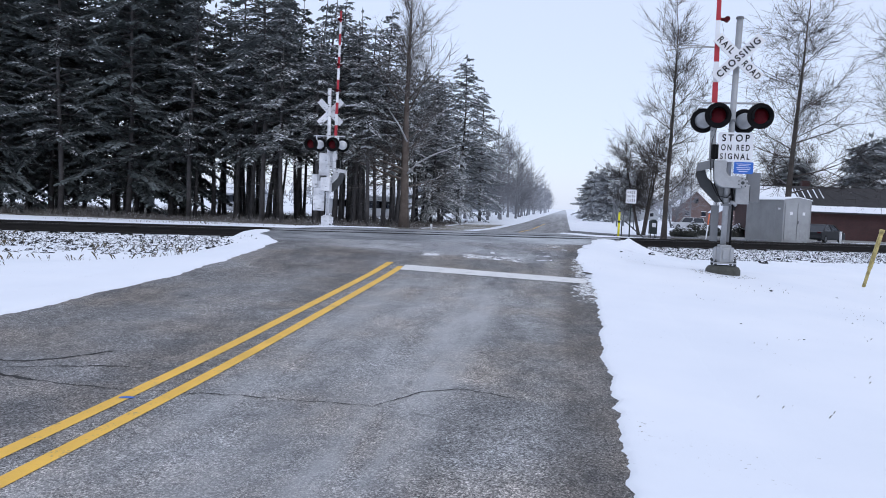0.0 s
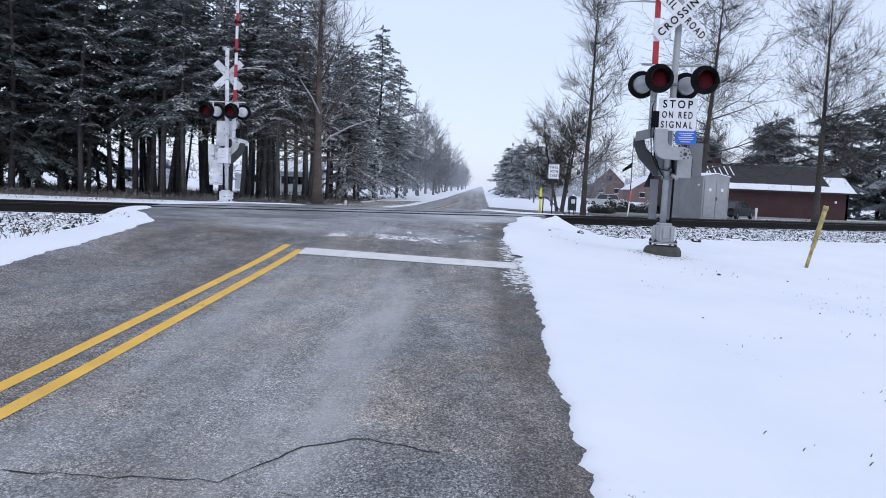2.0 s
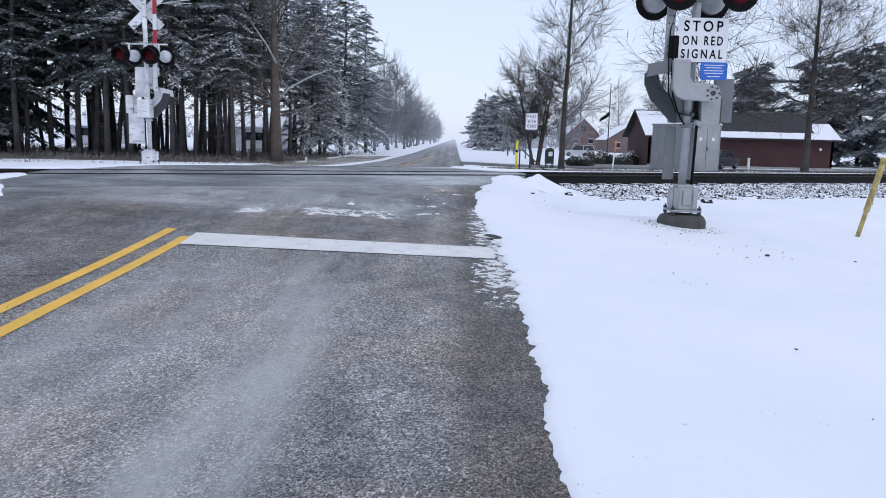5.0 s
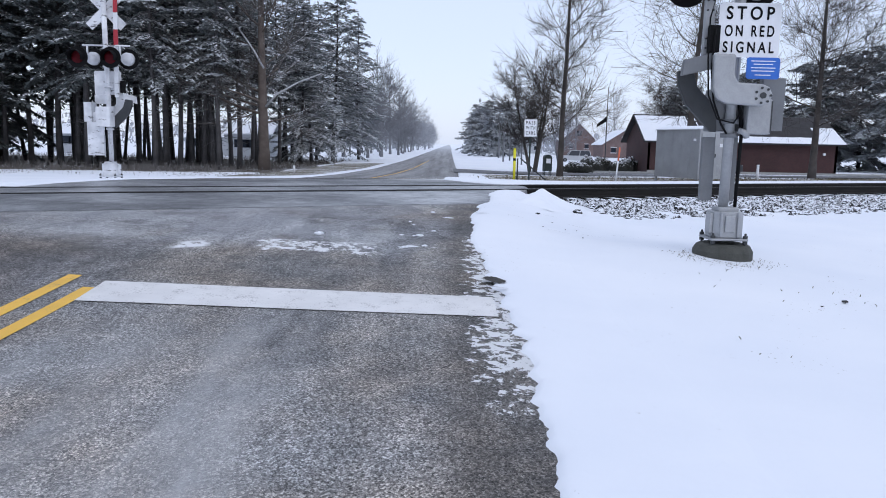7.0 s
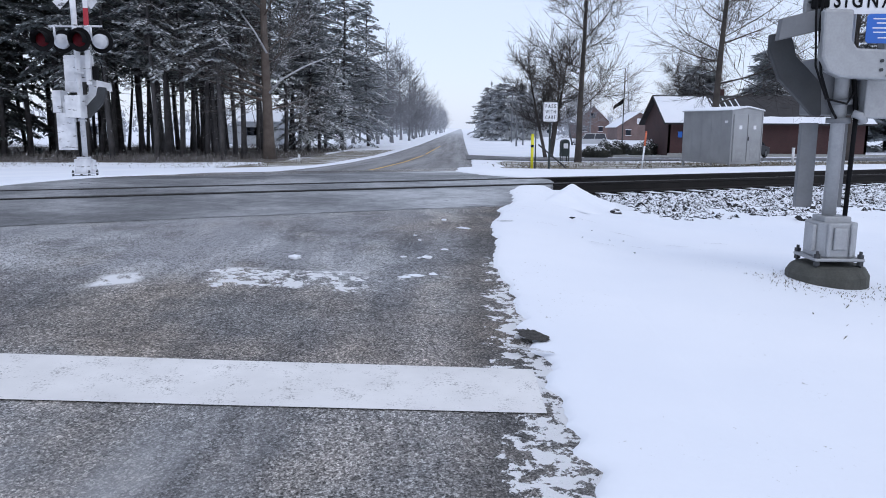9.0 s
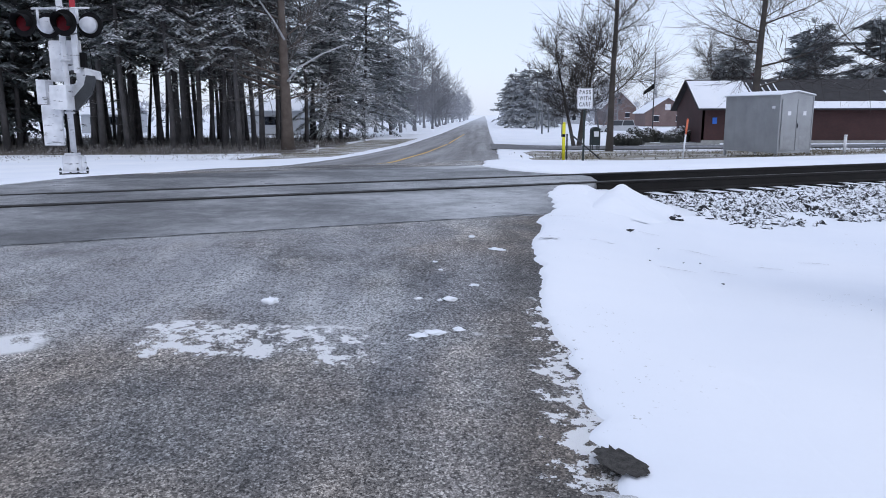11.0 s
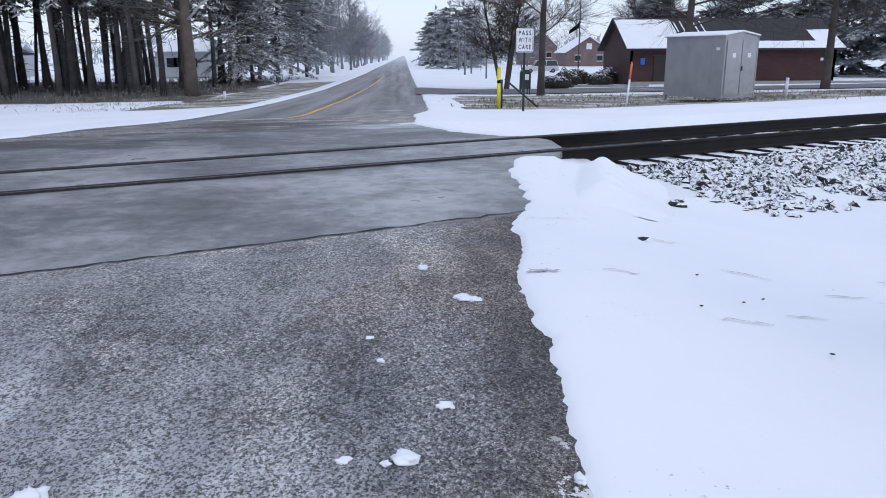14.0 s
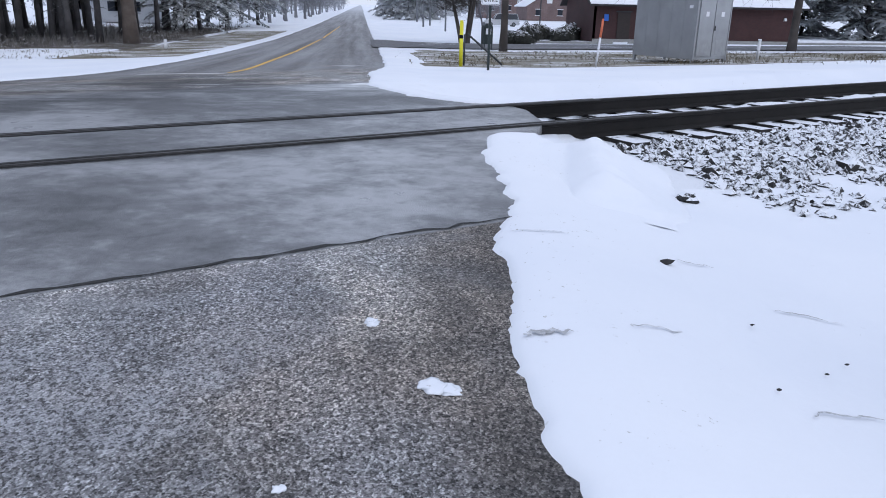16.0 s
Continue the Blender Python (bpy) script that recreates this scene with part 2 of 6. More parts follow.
    f3 = mth(nt, "MULTIPLY", ramp(nt, mth(nt, "ADD", noise_tex(nt, 9, 5, 0.7), mth(nt, "MULTIPLY", edge_mask, 0.16)), [(0.635, (0, 0, 0)), (0.66, (1, 1, 1))]), mth(nt, "MULTIPLY", edge_mask, 3.0, True))
    far_snow = mth(nt, "MULTIPLY", ramp(nt, noise_tex(nt, 0.8, 4, 0.6, stretch=(0.7, 0.5, 1)), [(0.62, (0, 0, 0)), (0.67, (1, 1, 1))]),
                   mth(nt, "MULTIPLY", band(nt, s, 4, 5, 14, 20), band(nt, X, -2.6, -2.0, 3, 4)))
    thread = mth(nt, "MULTIPLY", band(nt, mth(nt, "ADD", Y, mth(nt, "MULTIPLY", noise_tex(nt, 6, 4, 0.7), 0.05)), 17.29, 17.32, 17.335, 17.365),
                 mth(nt, "MULTIPLY", band(nt, X, -1.9, -1.7, 0.15, 0.3), ramp(nt, noise_tex(nt, 3.0, 4, 0.7), [(0.50, (0, 0, 0)), (0.58, (0.8, 0.8, 0.8))])))
    f1 = mth(nt, "ADD", f1, thread, True)
    flakes = mth(nt, "ADD", mth(nt, "ADD", f1, f2, True), mth(nt, "ADD", f3, far_snow, True), True)
    col = mix(nt, flakes, col, (0.87, 0.87, 0.88))
    # far carriageway: pale dry strips between dark tracks
    far = band(nt, s, 8, 14, 3000, 4000)
    strip = ramp(nt, noise_tex(nt, 1.0, 4, 0.6, stretch=(1.3, 0.03, 1)), [(0.35, (0.13, 0.13, 0.135)), (0.65, (0.36, 0.365, 0.38))])
    col = mix(nt, mth(nt, "MULTIPLY", far, 0.7), col, strip)
    # distance haze mixed into the base colour, growing along the far road
    road_haze = ramp(nt, mth(nt, "MULTIPLY", mth(nt, "SUBTRACT", s, 90.0), 0.0016, True), [(0.0, (0, 0, 0)), (0.5, (0.7, 0.7, 0.7))])
    col = mix(nt, road_haze, col, (0.62, 0.64, 0.68))
    nt.links.new(col, b.inputs["Base Color"])
    rr = mth(nt, "SUBTRACT", 0.75, mth(nt, "MULTIPLY", smooth_mask, mth(nt, "MULTIPLY", tb, 0.75)))
    nt.links.new(rr, b.inputs["Roughness"])
    hh = mth(nt, "MULTIPLY", agg.outputs["Distance"], mth(nt, "SUBTRACT", 1.0, mth(nt, "MULTIPLY", smooth_mask, 0.8)))
    bump(nt, b, hh, 0.7, 0.014)
    return m


def worn_paint(name, col, under, wear=0.5):
    m, nt, b = base_mat(name, 0.65)
    n = mth(nt, "ADD", mth(nt, "MULTIPLY", noise_tex(nt, 6, 5, 0.7), 0.5), mth(nt, "MULTIPLY", noise_tex(nt, 70, 3, 0.7), 0.5))
    f = ramp(nt, n, [(wear - 0.13, (0, 0, 0)), (wear - 0.03, (1, 1, 1))])
    c = ramp(nt, noise_tex(nt, 2.0, 4), [(0.3, tuple(v * 0.82 for v in col)), (0.7, col)])
    nt.links.new(mix(nt, f, under, c), b.inputs["Base Color"])
    bump(nt, b, noise_tex(nt, 75, 2, 0.6), 0.4, 0.006)
    return m


def brick_mat(name, c1, c2, mortar, scale=4.0):
    m, nt, b = base_mat(name, 0.85)
    tc = nt.nodes.new("ShaderNodeTexCoord").outputs["Object"]
    sep = nt.nodes.new("ShaderNodeSeparateXYZ")
    nt.links.new(tc, sep.inputs[0])
    comb = nt.nodes.new("ShaderNodeCombineXYZ")
    nt.links.new(mth(nt, "ADD", sep.outputs["X"], sep.outputs["Y"]), comb.inputs["X"])
    nt.links.new(sep.outputs["Z"], comb.inputs["Y"])
    br = nt.nodes.new("ShaderNodeTexBrick")
    br.inputs["Scale"].default_value = scale
    for k, v in (("Color1", c1), ("Color2", c2), ("Mortar", mortar)):
        br.inputs[k].default_value = (*v, 1)
    br.inputs["Mortar Size"].default_value = 0.015
    nt.links.new(comb.outputs[0], br.inputs["Vector"])
    st = ramp(nt, noise_tex(nt, 0.7, 4), [(0.3, (0.75, 0.75, 0.75)), (0.7, (1.1, 1.1, 1.1))])
    mul = nt.nodes.new("ShaderNodeMix")
    mul.data_type, mul.blend_type = "RGBA", "MULTIPLY"
    mul.inputs[0].default_value = 1.0
    nt.links.new(br.outputs["Color"], mul.inputs[6])
    nt.links.new(st, mul.inputs[7])
    nt.links.new(mul.outputs[2], b.inputs["Base Color"])
    return m


M_SNOW = snow_mat()
M_LITTER = thin_snow_mat("grove_floor", 0.43, (0.045, 0.038, 0.03), (0.12, 0.10, 0.08), 1.2)
M_GRASS = thin_snow_mat("thin_snow_grass", 0.46, (0.10, 0.085, 0.055), (0.22, 0.19, 0.13), 1.0)
M_BALLAST = thin_snow_mat("ballast_bed", 0.80, (0.02, 0.02, 0.022), (0.08, 0.08, 0.085), 3.0)
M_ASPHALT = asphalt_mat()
M_STREET = thin_snow_mat("side_street", 0.40, (0.10, 0.10, 0.105), (0.20, 0.20, 0.21), 0.5)
M_YELLOW = worn_paint("yellow_paint", (0.90, 0.53, 0.08), (0.20, 0.18, 0.15), 0.46)
M_WHITE_LINE = worn_paint("white_line_paint", (0.80, 0.785, 0.77), (0.28, 0.268, 0.26), 0.485)
M_TAR = simple("crack", (0.03, 0.029, 0.029), 0.9)
M_RAIL = simple("rail_steel", (0.008, 0.0065, 0.006), 0.9, 0.0, 0.4, 3, 40)
M_RAILTOP = simple("rail_head", (0.06, 0.056, 0.053), 0.5, 0.6, 0.2)
M_TIE = dusted("tie_wood", (0.014, 0.012, 0.011), 0.40, None, 8)
M_STONE = dusted("ballast_stone", (0.010, 0.010, 0.011), 0.41, (0.04, 0.039, 0.038), 22)
M_BARK = dusted("conifer_bark", (0.048, 0.046, 0.048), 0.16, (0.095, 0.09, 0.092), 5)
M_BARK2 = dusted("brown_bark", (0.04, 0.034, 0.031), 0.15, (0.085, 0.072, 0.064), 5)
M_TWIG = dusted("bare_twigs", (0.036, 0.032, 0.032), 0.10, (0.075, 0.067, 0.065), 2.0, low=0.2)
# twigs of far trees: mist put into two pale grey-blue colours
M_MIST_TWIG2 = dusted("pale_misted_twigs", (0.26, 0.27, 0.295), 0.22, (0.38, 0.39, 0.42), 1.2)
M_MIST_TWIG = dusted("misted_twigs", (0.14, 0.143, 0.155), 0.18, (0.24, 0.245, 0.262), 1.2, low=0.0)
M_NEEDLE = dusted("pine_needles", (0.105, 0.124, 0.13), 0.06, (0.20, 0.226, 0.232), 1.4, low=0.1)
M_NEEDLE_SNOW = dusted("snowy_needles", (0.13, 0.148, 0.152), 0.33, (0.20, 0.222, 0.228), 1.6, low=-0.1)
# distant needles: atmospheric haze put into a pale grey colour
M_NEEDLE_FAR = dusted("hazed_needles", (0.37, 0.385, 0.405), 0.12, (0.47, 0.49, 0.51), 0.9)
M_NEEDLE_DARK = dusted("dark_pine_needles", (0.088, 0.108, 0.11), 0.07, (0.19, 0.22, 0.224), 1.4, low=0.2)
M_NEEDLE_RIME = dusted("rimed_needles", (0.21, 0.232, 0.24), 0.18, (0.37, 0.395, 0.405), 1.4, low=0.0)
M_GALV = simple("galvanised_steel", (0.35, 0.36, 0.375), 0.5, 0.3, 0.12, 5, 50)
M_ALU = simple("aluminium_sheet", (0.36, 0.37, 0.385), 0.42, 0.45, 0.12, 1.5, 30)
M_GREY = simple("grey_paint", (0.165, 0.173, 0.185), 0.55, 0.1, 0.1, 4, 40)
M_DKGREY = simple("dark_grey_paint", (0.04, 0.043, 0.047), 0.6, 0.1, 0.15)
M_BLACK = simple("black_paint", (0.008, 0.008, 0.009), 0.85, 0.0, 0.2)
M_RUBBER = simple("black_rubber", (0.015, 0.015, 0.015), 0.8)
M_WHITE = simple("white_reflective_sheet", (0.78, 0.79, 0.82), 0.5, 0.0, 0.05, 3, 30)
M_WHITEP = simple("white_paint", (0.72, 0.73, 0.76), 0.6, 0.0, 0.1, 2, 30)
M_RED = simple("red_reflective_sheet", (0.42, 0.02, 0.035), 0.5, 0.0, 0.12, 3, 30)
M_LENS = simple("red_lens", (0.065, 0.0015, 0.005), 0.6, 0.0, 0.25, 6, 90)
for dull in (M_LENS, M_BLACK):
    dull.node_tree.nodes["Principled BSDF"].inputs["Specular IOR Level"].default_value = 0.15
M_BLUE = simple("blue_sign", (0.02, 0.13, 0.52), 0.45, 0.0, 0.06)
M_SIGNBACK = simple("sign_back", (0.34, 0.35, 0.37), 0.5, 0.4, 0.1)
M_CONC = simple("weathered_concrete", (0.065, 0.066, 0.058), 0.9, 0.0, 0.25, 7, 60, 0.5, 0.01)
M_CONC2 = simple("grey_concrete", (0.3, 0.3, 0.29), 0.9, 0.0, 0.15, 4, 50)
M_YPOST = simple("yellow_plastic", (0.42, 0.34, 0.13), 0.6, 0.0, 0.42, 12, 50)
M_YBRIGHT = simple("bright_yellow_plastic", (0.72, 0.66, 0.03), 0.55, 0.0, 0.06)
M_ORANGE = simple("orange_plastic", (0.62, 0.15, 0.07), 0.55, 0.0, 0.08)
M_BRICK = brick_mat("dark_red_brick", (0.066, 0.027, 0.026), (0.052, 0.022, 0.023), (0.056, 0.036, 0.035))
M_BRICK2 = brick_mat("pale_red_brick", (0.20, 0.135, 0.128), (0.17, 0.118, 0.114), (0.20, 0.168, 0.16))
M_SHINGLE = simple("dark_shingles", (0.035, 0.033, 0.035), 0.9, 0.0, 0.25, 2, 25)
M_SHINGLE2 = simple("grey_shingles", (0.16, 0.165, 0.18), 0.9, 0.0, 0.2, 2, 25)
M_DARKWOOD = simple("dark_wood", (0.03, 0.022, 0.02), 0.7)
M_GLASS = simple("window_glass", (0.03, 0.035, 0.045), 0.08, 0.0, 0.1)
M_SIDING = simple("white_siding", (0.45, 0.47, 0.5), 0.7, 0.0, 0.06)
M_CARDARK = simple("dark_car_paint", (0.012, 0.014, 0.02), 0.5, 0.0, 0.1)
M_CARSILV = simple("silver_car_paint", (0.55, 0.56, 0.58), 0.3, 0.3, 0.06)
M_SHRUB = dusted("shrub_leaves", (0.015, 0.017, 0.014), 0.33, (0.05, 0.05, 0.04), 3, low=0.2)
M_GREEN = simple("dark_green_paint", (0.012, 0.022, 0.022), 0.5)


# ---- mesh building ----
class Mesher:
    """Collects vertices and faces of one mesh."""

    def __init__(self):
        self.v, self.f, self.m = [], [], []

    def face(self, pts, mat=0):
        k = len(self.v)
        self.v.extend(tuple(p) for p in pts)
        self.f.append(tuple(range(k, k + len(pts))))
        self.m.append(mat)

    def tube(self, pts, radii, sides=6, mat=0, cap=True):
        k0 = len(self.v)
        n = len(pts)
        P = [Vector(p) for p in pts]
        for i in range(n):
            d = (P[min(i + 1, n - 1)] - P[max(i - 1, 0)])
            d = d.normalized() if d.length > 1e-9 else Vector((0, 0, 1))
            a = d.orthogonal().normalized() if abs(d.z) < 0.95 else d.cross(Vector((0, 1, 0))).normalized()
            if i and abs(d.z) < 0.95:
                a = (prev - d * prev.dot(d))
                a = a.normalized() if a.length > 1e-6 else d.orthogonal().normalized()
            b = d.cross(a)
            prev = a
            for j in range(sides):
                w = 2 * math.pi * j / sides
                self.v.append(tuple(P[i] + (a * math.cos(w) + b * math.sin(w)) * radii[i]))
        for i in range(n - 1):
            for j in range(sides):
                j2 = (j + 1) % sides
                self.f.append((k0 + i * sides + j, k0 + i * sides + j2, k0 + (i + 1) * sides + j2, k0 + (i + 1) * sides + j))
                self.m.append(mat)
        if cap:
            self.f.append(tuple(k0 + j for j in range(sides))[::-1])
            self.f.append(tuple(k0 + (n - 1) * sides + j for j in range(sides)))
            self.m += [mat, mat]

    def box(self, c, size, rot=None, mat=0):
        k = len(self.v)
        for sx, sy, sz in ((-1, -1, -1), (1, -1, -1), (1, 1, -1), (-1, 1, -1), (-1, -1, 1), (1, -1, 1), (1, 1, 1), (-1, 1, 1)):
            p = Vector((sx * size[0] / 2, sy * size[1] / 2, sz * size[2] / 2))
            if rot:
                p = rot @ p
            self.v.append(tuple(Vector(c) + p))
        for q in ((0, 3, 2, 1), (4, 5, 6, 7), (0, 1, 5, 4), (1, 2, 6, 5), (2, 3, 7, 6), (3, 0, 4, 7)):
            self.f.append(tuple(k + i for i in q))
            self.m.append(mat)

    def prism(self, outline, a, b, axis="y", mat=0):
        """An outline in two coordinates drawn out from a to b along the third axis."""
        def put(u, w, d):
            return {"x": (d, u, w), "y": (u, d, w), "z": (u, w, d)}[axis]
        k, n = len(self.v), len(outline)
        for d in (a, b):
            self.v.extend(put(u, w, d) for u, w in outline)
        self.f.append(tuple(range(k, k + n)))
        self.f.append(tuple(range(k + n, k + 2 * n))[::-1])
        self.m += [mat, mat]
        for i in range(n):
            j = (i + 1) % n
            self.f.append((k + i, k + n + i, k + n + j, k + j))
            self.m.append(mat)

    def mesh(self, name, mats, smooth=False, fix=True):
        me = bpy.data.meshes.new(name)
        me.from_pydata(self.v, [], self.f)
        for mt in (mats if isinstance(mats, (list, tuple)) else [mats]):
            me.materials.append(mt)
        if any(self.m):
            me.polygons.foreach_set("material_index", self.m)
        if smooth:
            me.polygons.foreach_set("use_smooth", [True] * len(self.f))
        if fix and len(self.f) < 20000:
            bm = bmesh.new()
            bm.from_mesh(me)
            bmesh.ops.recalc_face_normals(bm, faces=bm.faces)
            bm.to_mesh(me)
            bm.free()
        me.update()
        return me


def part(name, mesher, mats, parent=None, label="", smooth=False, bevel=0.0, seg=2):
    ob = new(name, mesher if isinstance(mesher, bpy.types.Mesh) else mesher.mesh(name, mats, smooth))
    if bevel:
        md = ob.modifiers.new("bevel", "BEVEL")
        md.width, md.segments, md.limit_method = bevel, seg, "ANGLE"
    if parent:
        ob.parent = parent
    if label:
        ob["label"] = label
    return ob


def thing(name, label, category, loc=(0, 0, 0), rz=0.0, group="", kind=""):
    e = new(name)
    e.matrix_world = pose(*loc, 0, 0, rz)
    return tagged(e, label, category, group, kind)


def boxpart(name, c, size, mat, parent, label="", bevel=0.004, rot=None):
    b = Mesher()
    b.box(c, size, rot)
    return part(name, b, mat, parent, label, bevel=bevel)


def tubepart(name, pts, radii, mat, parent, label="", sides=14, smooth=True, bevel=0.0):
    b = Mesher()
    b.tube(pts, radii if isinstance(radii, (list, tuple)) else [radii] * len(pts), sides)
    return part(name, b, mat, parent, label, smooth=smooth and not bevel, bevel=bevel)


def lettering(text, size, width, loc, rot, mat, parent, squeeze=1.0, name="lettering", gap=1.45):
    """Raised flat letters as a mesh, centred on loc."""
    cu = bpy.data.curves.new(name, "FONT")
    cu.body, cu.size, cu.align_x, cu.align_y, cu.extrude = text, size, "CENTER", "CENTER", 0.0015
    cu.offset = size * 0.018
    cu.space_character = gap
    tmp = bpy.data.objects.new(name, cu)
    scene.collection.objects.link(tmp)
    bpy.context.view_layer.update()
    me = bpy.data.meshes.new_from_object(tmp.evaluated_get(bpy.context.evaluated_depsgraph_get()))
    bpy.data.objects.remove(tmp)
    xs = [v.co.x for v in me.vertices]
    k = width / max(1e-6, max(xs) - min(xs))
    mid = (max(xs) + min(xs)) / 2
    for v in me.vertices:
        v.co.x = (v.co.x - mid) * k
        v.co.y *= squeeze
    me.materials.clear()
    me.materials.append(mat)
    ob = new(name, me)
    ob.parent = parent
    ob.matrix_basis = Matrix.Translation(loc) @ rot
    return ob


# ---- lie of the land ----
SKEW = 0.475                      # the track's slope in plan
TRACK = math.atan(SKEW)
ALONG = Vector((math.cos(TRACK), math.sin(TRACK), 0))
ACROSS = Vector((-math.sin(TRACK), math.cos(TRACK), 0))
PROFILE = [(-400, -0.45), (-40, -0.42), (-24, -0.32), (-16, -0.14), (-9, 0.20), (-6.5, 0.42), (-3, 0.52), (0, 0.545), (3.5, 0.54),
           (8, 0.40), (12, 0.17), (14, 0.07), (28, -0.28), (48, -0.6), (90, -0.8), (3000, -0.8)]
PROF_S, PROF_Z = [p[0] for p in PROFILE], [p[1] for p in PROFILE]


def level(s):
    """Height of the road's middle at s metres past the track, rounded at the breaks."""
    return sum(float(np.interp(s + d, PROF_S, PROF_Z)) for d in (-1.2, -0.6, 0, 0.6, 1.2)) / 5


def past(x, y):
    return y - 25.0 - SKEW * x


def smooth01(v):
    v = max(0.0, min(1.0, v))
    return v * v * (3 - 2 * v)


def roadz(x, y):
    return level(past(max(-9.0, min(4.0, x)), y))


RIGHT_EDGE = [(-60, 0.62), (6, 0.65), (9, 0.67), (12, 0.70), (12.7, 0.72), (14.8, 0.60), (15.8, 0.54), (16.7, 0.48), (17.9, 0.47), (18.8, 0.53), (19.75, 0.54), (21.0, 0.68), (21.5, 0.82), (21.8, 0.94), (23.5, 1.02), (24.2, 1.15), (24.8, 1.55),
              (25.2, 1.7), (26.4, 1.72), (27.0, 1.2), (27.6, 0.62), (29.3, 0.05), (31, 0.1), (32.9, 0.1), (34.5, 0.3), (38, 0.6), (56, 0.8), (3000, 0.8)]
LEFT_EDGE = [(-60, -5.9), (8.6, -5.93), (12, -5.75), (15.7, -5.78), (17, -6.05), (17.8, -6.5), (19, -7.3), (22, -7.8), (27, -7.4), (28.4, -6.5), (32.2, -6.45), (36.9, -6.1), (42, -5.8), (3000, -5.6)]


def right_edge(y):
    return float(np.interp(y, [p[0] for p in RIGHT_EDGE], [p[1] for p in RIGHT_EDGE]))


def left_edge(y):
    return float(np.interp(y, [p[0] for p in LEFT_EDGE], [p[1] for p in LEFT_EDGE]))


def landz(x, y):
    s = past(x, y)
    p = s * math.cos(TRACK)
    side = max(x - right_edge(y), left_edge(y) - x)
    near_track = smooth01((s + 9.0) / 3.0)
    drop = 0.12 * smooth01((side - 0.2) / 5.0) if s > 4 else ((1 - near_track) * 0.25 * smooth01((side - 1.5) / 7.0) + near_track * 0.30 * smooth01((side - 0.2) / 2.2))
    xs = max(-30.0, min(30.0, x))
    z = level(past(xs, y) if abs(s) < 12 else s) - drop
    if abs(p) < 4 and side > 0.3:
        bed = 0.31 if abs(p) < 1.5 else 0.31 - 0.10 * smooth01((abs(p) - 1.5) / 2.2)
        k = smooth01((4 - abs(p)) / 1.5) * smooth01((side - 0.3) / 0.5)
        z = z * (1 - k) + bed * k
    z += 0.025 * smooth01(1.6 - math.hypot(x - 3.5, y - 17.8) / 1.5)
    z += 0.03 * noise.noise((x * 0.25, y * 0.25, 0.0)) * smooth01(side / 3) * smooth01((abs(p) - 2) / 2)
    return z


def steps(*spans):
    """Grid lines: spans of (from, to, step)."""
    out = []
    for a, b, d in spans:
        n = max(1, round((b - a) / d))
        out += [a + (b - a) * i / n for i in range(n)]
    return out + [spans[-1][1]]


def build_ground():
    xs = steps((-1500, -300, 200), (-300, -100, 20), (-100, -40, 3), (-40, -14, 1), (-14, -4, 0.25), (-4, -1, 1.0), (-1, 12, 0.25), (12, 40, 1), (40, 110, 4), (110, 300, 20), (300, 1500, 200))
    ys = steps((-60, 0, 6), (0, 5, 0.5), (5, 34, 0.25), (34, 60, 0.6), (60, 120, 2), (120, 300, 10), (300, 3000, 150))
    V, F, Mi = [], [], []
    for y in ys:
        for x in xs:
            z = landz(x, y)
            inside = min(x - left_edge(y), right_edge(y) - x)
            if inside > -0.5:
                z -= 0.10
            V.append((x, y, z))
    n = len(xs)
    for j in range(len(ys) - 1):
        for i in range(n - 1):
            F.append((j * n + i, j * n + i + 1, (j + 1) * n + i + 1, (j + 1) * n + i))
            x, y = (xs[i] + xs[i + 1]) / 2, (ys[j] + ys[j + 1]) / 2
            p = past(x, y) * math.cos(TRACK)
            w = 2.5 * noise.noise((x * 0.12, y * 0.12, 3.0))
            k = 0
            if -90 < x < -11.5 - max(0, (y - 75) * 0.05) + w * 0.4 and 55 + w < y - 0.15 * min(0, x + 30) and y < 100 + w and x > -90:
                k = 1
            elif 2.0 + w * 0.5 < x < 40 and 39 + w * 0.6 < y < 54 + w and past(x, y) > 9:
                k = 2
            elif -11.5 < x < -6 and 46 < y < 90:
                k = 2
            if abs(p) < 2.9 and abs(x) < 120:
                k = 3
            Mi.append(k)
    me = bpy.data.meshes.new("ground")
    me.from_pydata(V, [], F)
    for mt in (M_SNOW, M_LITTER, M_GRASS, M_BALLAST):
        me.materials.append(mt)
    me.polygons.foreach_set("material_index", Mi)
    me.polygons.foreach_set("use_smooth", [True] * len(F))
    return tagged(new("ground", me), "snow-covered ground with thin snow over grass and litter", "ground", kind="structure")


build_ground()


